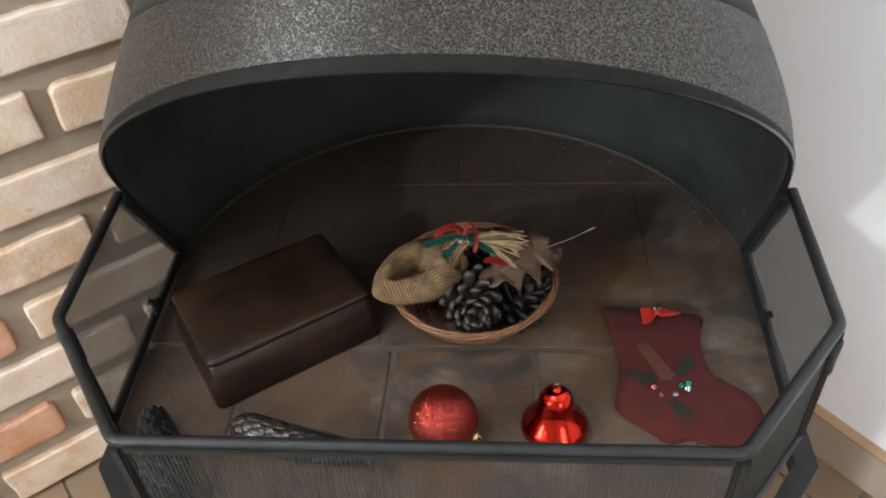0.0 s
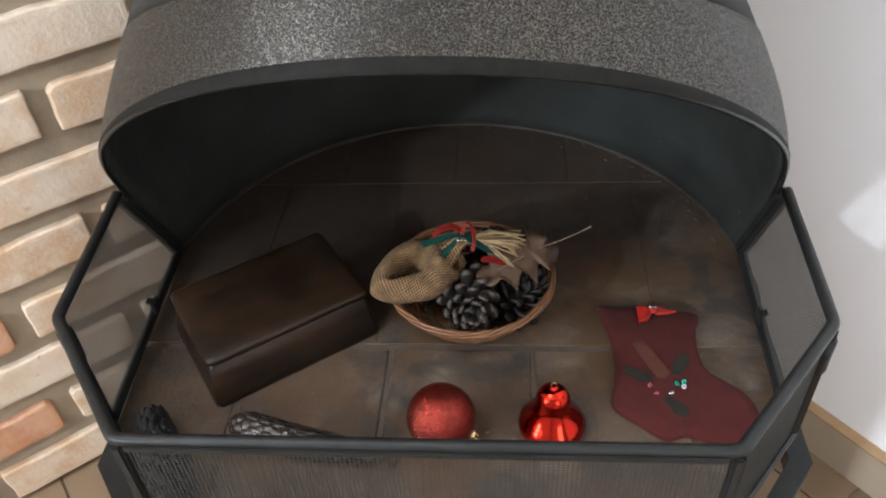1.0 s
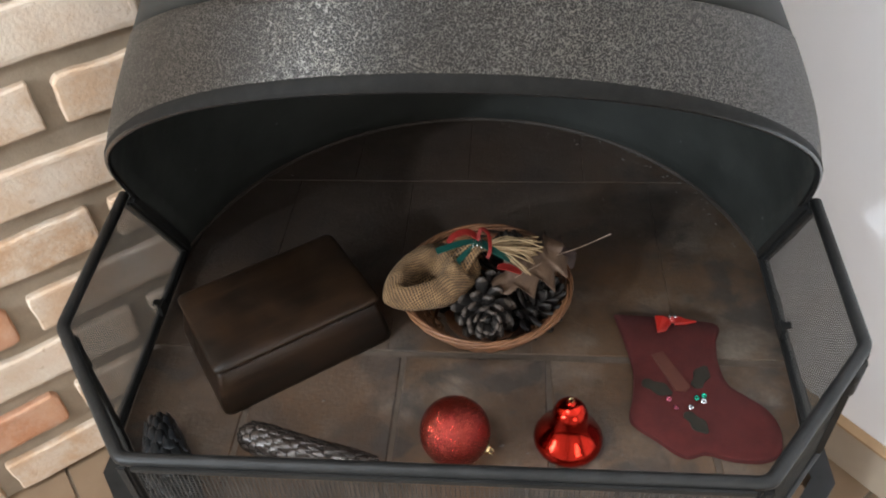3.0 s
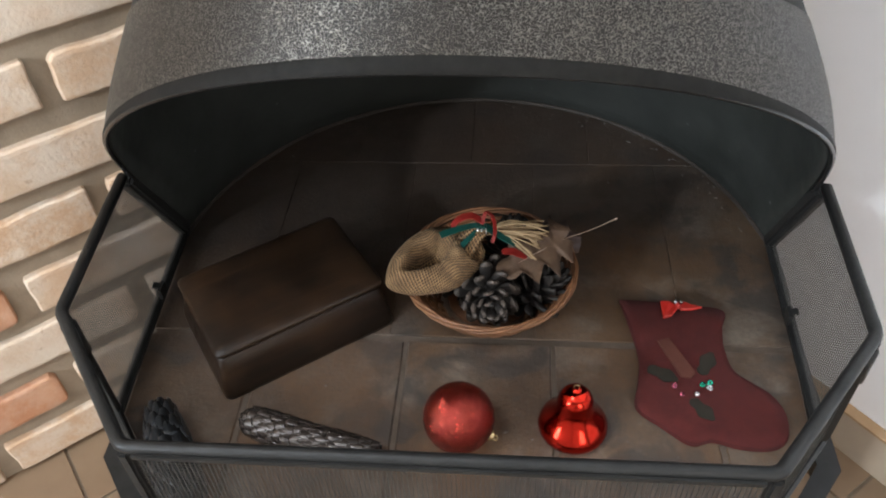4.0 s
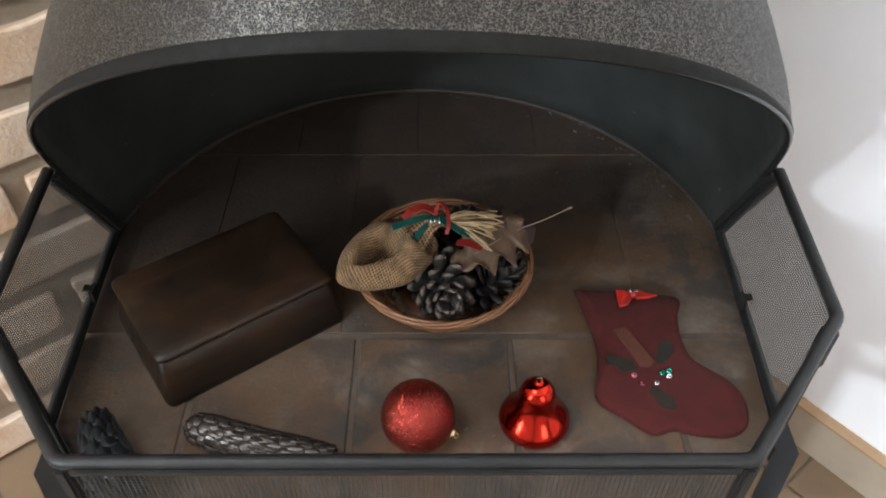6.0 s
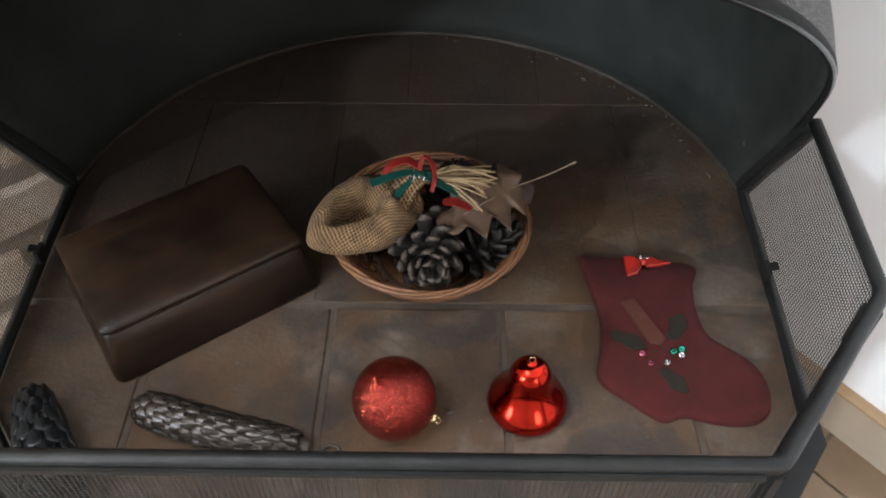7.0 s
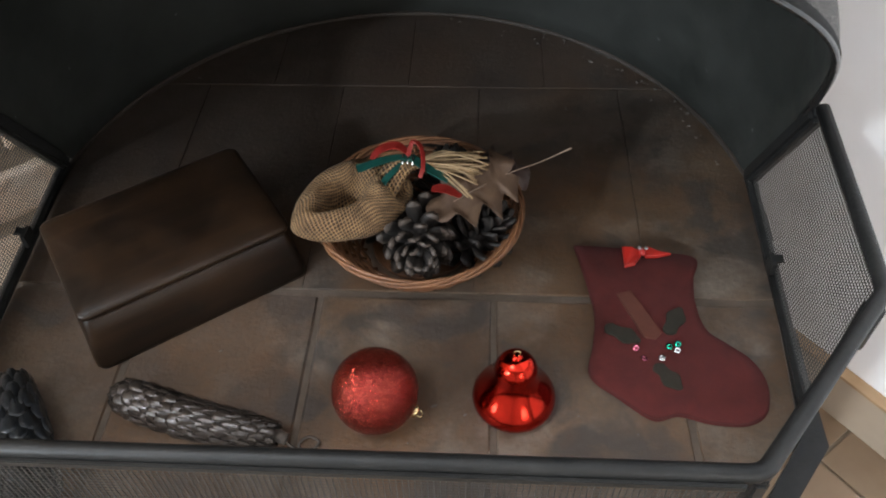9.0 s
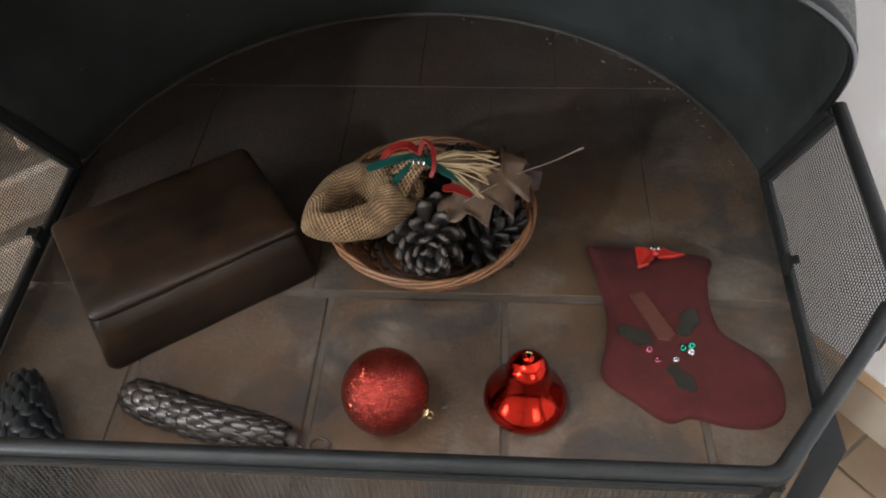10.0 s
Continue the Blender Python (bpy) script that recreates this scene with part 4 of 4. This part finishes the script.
for x, y, mt, lb in ((0.1815, 0.4835, SEQPINK, "pink sequin"), (0.186, 0.4755, SEQPINK, "pink sequin"), (0.1975, 0.4765, SEQUIN, "silver sequin"), (0.2085, 0.4825, SEQUIN, "silver sequin"), (0.2095, 0.4875, SEQGREEN, "green sequin"), (0.2035, 0.4855, SEQGREEN, "green sequin")):
    part("sequin", tube(bmesh.new(), [(x + 0.0015 * math.cos(q), y + 0.0015 * math.sin(q), H + 0.0088 + 0.0004 * math.sin(q + x * 900)) for q in (2 * math.pi * k / 16 for k in range(16))], 0.0010, 6, True, 0.5), mt, stocking, lb)
BOW = Vector((0.195, 0.5665, H + 0.0095))
bow = part("bow", tube(bmesh.new(), [BOW + Vector((0, -0.003, 0.001)), BOW + Vector((0, 0, 0.0022)), BOW + Vector((0, 0.003, 0.001))], 0.0022, 8), REDSATIN, stocking, "bright red satin bow")
for side, outl in (("left", ((-0.0135, 0.0065), (-0.007, 0.005), (-0.0015, 0.003), (-0.001, -0.003), (-0.004, -0.007), (-0.006, -0.011), (-0.0135, -0.0125))),
                   ("right", ((0.0005, 0.003), (0.005, 0.0065), (0.0085, 0.0055), (0.0115, 0.002), (0.021, 0.0), (0.0115, -0.0035), (0.002, -0.0045)))):
    bm = slab(bmesh.new(), [(BOW.x + x, BOW.y + y) for x, y in outl], BOW.z - 0.0015, BOW.z + 0.0012, 0.0009)
    for v in bm.verts:
        v.co.z += 0.0016 * math.sin(600 * (v.co.x - BOW.x)) * 0.6
    part("bow_loop", bm, REDSATIN, bow, "bright red satin bow loop", False)
for dx in (-0.0022, 0.0025):
    part("sequin", tube(bmesh.new(), [BOW + Vector((dx + 0.0011 * math.cos(q), 0.0015 + 0.0011 * math.sin(q), 0.0042)) for q in (2 * math.pi * k / 12 for k in range(12))], 0.0007, 5, True), SEQUIN, bow, "silver sequin")

# ---- hearth bricks ----
rnd = random.Random(11)
GAP = 0.0038
for y0, y1, off, gap in ((0.285, 0.5275, -0.0365, GAP), (0.5335, 0.771, 0.0735, 0.0004), (0.7735, 1.01, 0.008, 0.0004)):
    for i in range(-4, 5):
        x0 = off + i * 0.1245
        poly = []                                    # a worn outline, with a few points along each edge
        for ax, ay, bx, by in ((0, 0, 1, 0), (1, 0, 1, 1), (1, 1, 0, 1), (0, 1, 0, 0)):
            for k in range(8):
                f = k / 8
                x, y = x0 + gap / 2 + (0.1245 - gap) * (ax + (bx - ax) * f), y0 + (y1 - y0) * (ay + (by - ay) * f)
                w = gap * 0.3 * noise.noise(Vector((x * 60, y * 60, 2.0)))
                poly.append((x + w * (0 if ay == by else 1), y + (w if ay == by else 0)))
        poly = clip(poly, [(CX + (x - CX) * 0.985, CY + (y - CY) * 0.987) for x, y in HULL])
        if len(poly) >= 3:
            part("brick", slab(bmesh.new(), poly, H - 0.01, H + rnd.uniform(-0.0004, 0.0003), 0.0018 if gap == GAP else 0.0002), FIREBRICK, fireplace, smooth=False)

# ---- ash ----
rnd = random.Random(21)
crumbs = bmesh.new()
for i in range(170):
    if i < 100:
        q = rnd.triangular(0.02, 1.7, 0.5)
        rr = 0.281 - 0.02 * rnd.random() ** 2
        x, y = CX + rr * math.cos(q), CY + rr * math.sin(q)
    else:
        x, y = CX + rnd.uniform(-0.24, 0.24), rnd.uniform(0.36, 0.8)
    size = 0.0003 + 0.0011 * rnd.random() ** 3
    m = Matrix.Translation((x, y, H + size * 0.4)) @ Matrix.Rotation(rnd.uniform(0, 6), 4, "Z") @ Matrix.Diagonal((size * rnd.uniform(0.8, 2.2), size, size * 0.7, 1))
    bmesh.ops.create_icosphere(crumbs, subdivisions=1, radius=1, matrix=m)
tagged(part("ash_crumbs", crumbs, ASH, smooth=False), "grey ash crumbs scattered over the hearth bricks", "ash", kind="stuff")

# ---- floor tiles ----
TS = 0.2
me = mesh_of("tile", box(bmesh.new(), (0, 0, -0.004), (TS - 0.004, TS - 0.004, 0.0), bevel=0.001), TILE, False)
far = bmesh.new()
for i in range(24):
    for j in range(23):
        u, v = U1 - 0.075 - i * TS, V1 - 0.11 - j * TS
        if u > -1.4 and v > -1.2:
            piece("tile", me, ROOM @ Matrix.Translation((u, v, 0)), floor)
        elif u > U0 - 0.1 and v > V0 - 0.1:
            box(far, (u, v, -0.004), (u + TS - 0.004, v + TS - 0.004, 0.0), ROOM)
tagged(part("tile_field", far, TILE, floor, smooth=False), kind="stuff")
part("cut_tile", box(bmesh.new(), (U1 - 0.075 + TS, -1.2, -0.004), (U1, V1, 0.0), ROOM), TILE, floor, smooth=False)

# ---- wall bricks ----
def rough_brick(length, height, seed, material):
    """A worn brick: ragged, chipped edges; its back lies on y = 0, its face towards -y."""
    rnd = random.Random(seed)
    bm = bmesh.new()
    base = []                                        # a rounded rectangle, with a worn edge
    for cx, cz, q0 in ((1, 1, 0), (-1, 1, 90), (-1, -1, 180), (1, -1, 270)):
        cr = 0.003 + 0.006 * rnd.random() ** 2
        for k in range(3):
            q = radians(q0 + 45 * k)
            base.append((cx * (length / 2 - cr) + cr * math.cos(q), cz * (height / 2 - cr) + cr * math.sin(q)))
        steps = 9 if cx == cz else 2
        for f in range(1, steps + 1):                # points along the edges
            g = 1 - 2 * f / (steps + 1)
            base.append((cx * length / 2 * g, cz * height / 2) if cx == cz else (cx * length / 2, cz * height / 2 * g))
    rings, n = [], len(base)
    for inset, y in ((0.0, 0.02), (0.0, -0.0075), (0.0008, -0.0098), (0.0025, -0.011), (0.007, -0.0114)):
        ring = []
        for x, z in base:
            jig = 0.0018 * noise.noise(Vector((x * 30, z * 30, seed * 7.7))) + 0.002 * noise.noise(Vector((x * 130, z * 130, seed * 3.1)))
            sx, sz = x / (length / 2), z / (height / 2)
            px, pz = x + (jig - inset) * max(-1, min(1, sx * abs(sx) ** 5)), z + (jig - inset) * max(-1, min(1, sz * abs(sz) ** 3))
            ring.append(bm.verts.new((px, y + 0.0012 * noise.noise(Vector((px * 24, pz * 24, seed))) * (y < 0), pz)))
        rings.append(ring)
    for a, b in zip(rings, rings[1:]):
        for k in range(n):
            bm.faces.new((a[k], a[(k + 1) % n], b[(k + 1) % n], b[k]))
    bmesh.ops.triangulate(bm, faces=[bm.faces.new(rings[-1])])
    return mesh_of("brick", bm, material, False)


BRICKS = [rough_brick(0.227, 0.057, s, WALLBRICK) for s in range(9)]
RED = [rough_brick(0.226, 0.056, s, REDBRICK) for s in range(20, 23)]
RED_AT = {(1, -1), (3, -1), (6, -3), (9, -2), (12, 1), (5, -4), (14, -3), (2, -5)}   # the few redder bricks: row, place
rnd = random.Random(4)
rest = bmesh.new()
for row in range(30):
    z = 0.0365 + row * 0.0835
    joint = (0.171, 0.046)[row % 2]
    for i in range(-17, 5):
        u = joint + 0.125 + i * 0.25
        if u - 0.115 < U0 or u - 0.11 > U1:
            continue
        m = ROOM @ Matrix.Translation((u + rnd.uniform(-0.004, 0.004), V1, z + rnd.uniform(-0.003, 0.003))) @ Matrix.Rotation(radians(rnd.uniform(-0.7, 0.7)), 4, "Y")
        if u > -1.15 and row < 18:
            k = rnd.randrange(9)
            piece("brick", RED[k % 3] if (row, i) in RED_AT else BRICKS[k], m, brick_wall)
        else:
            box(rest, (-0.1135, -0.012, -0.0285), (0.1135, 0.015, 0.0285), m)
tagged(part("brick_field", rest, WALLBRICK, brick_wall, smooth=False), kind="stuff")
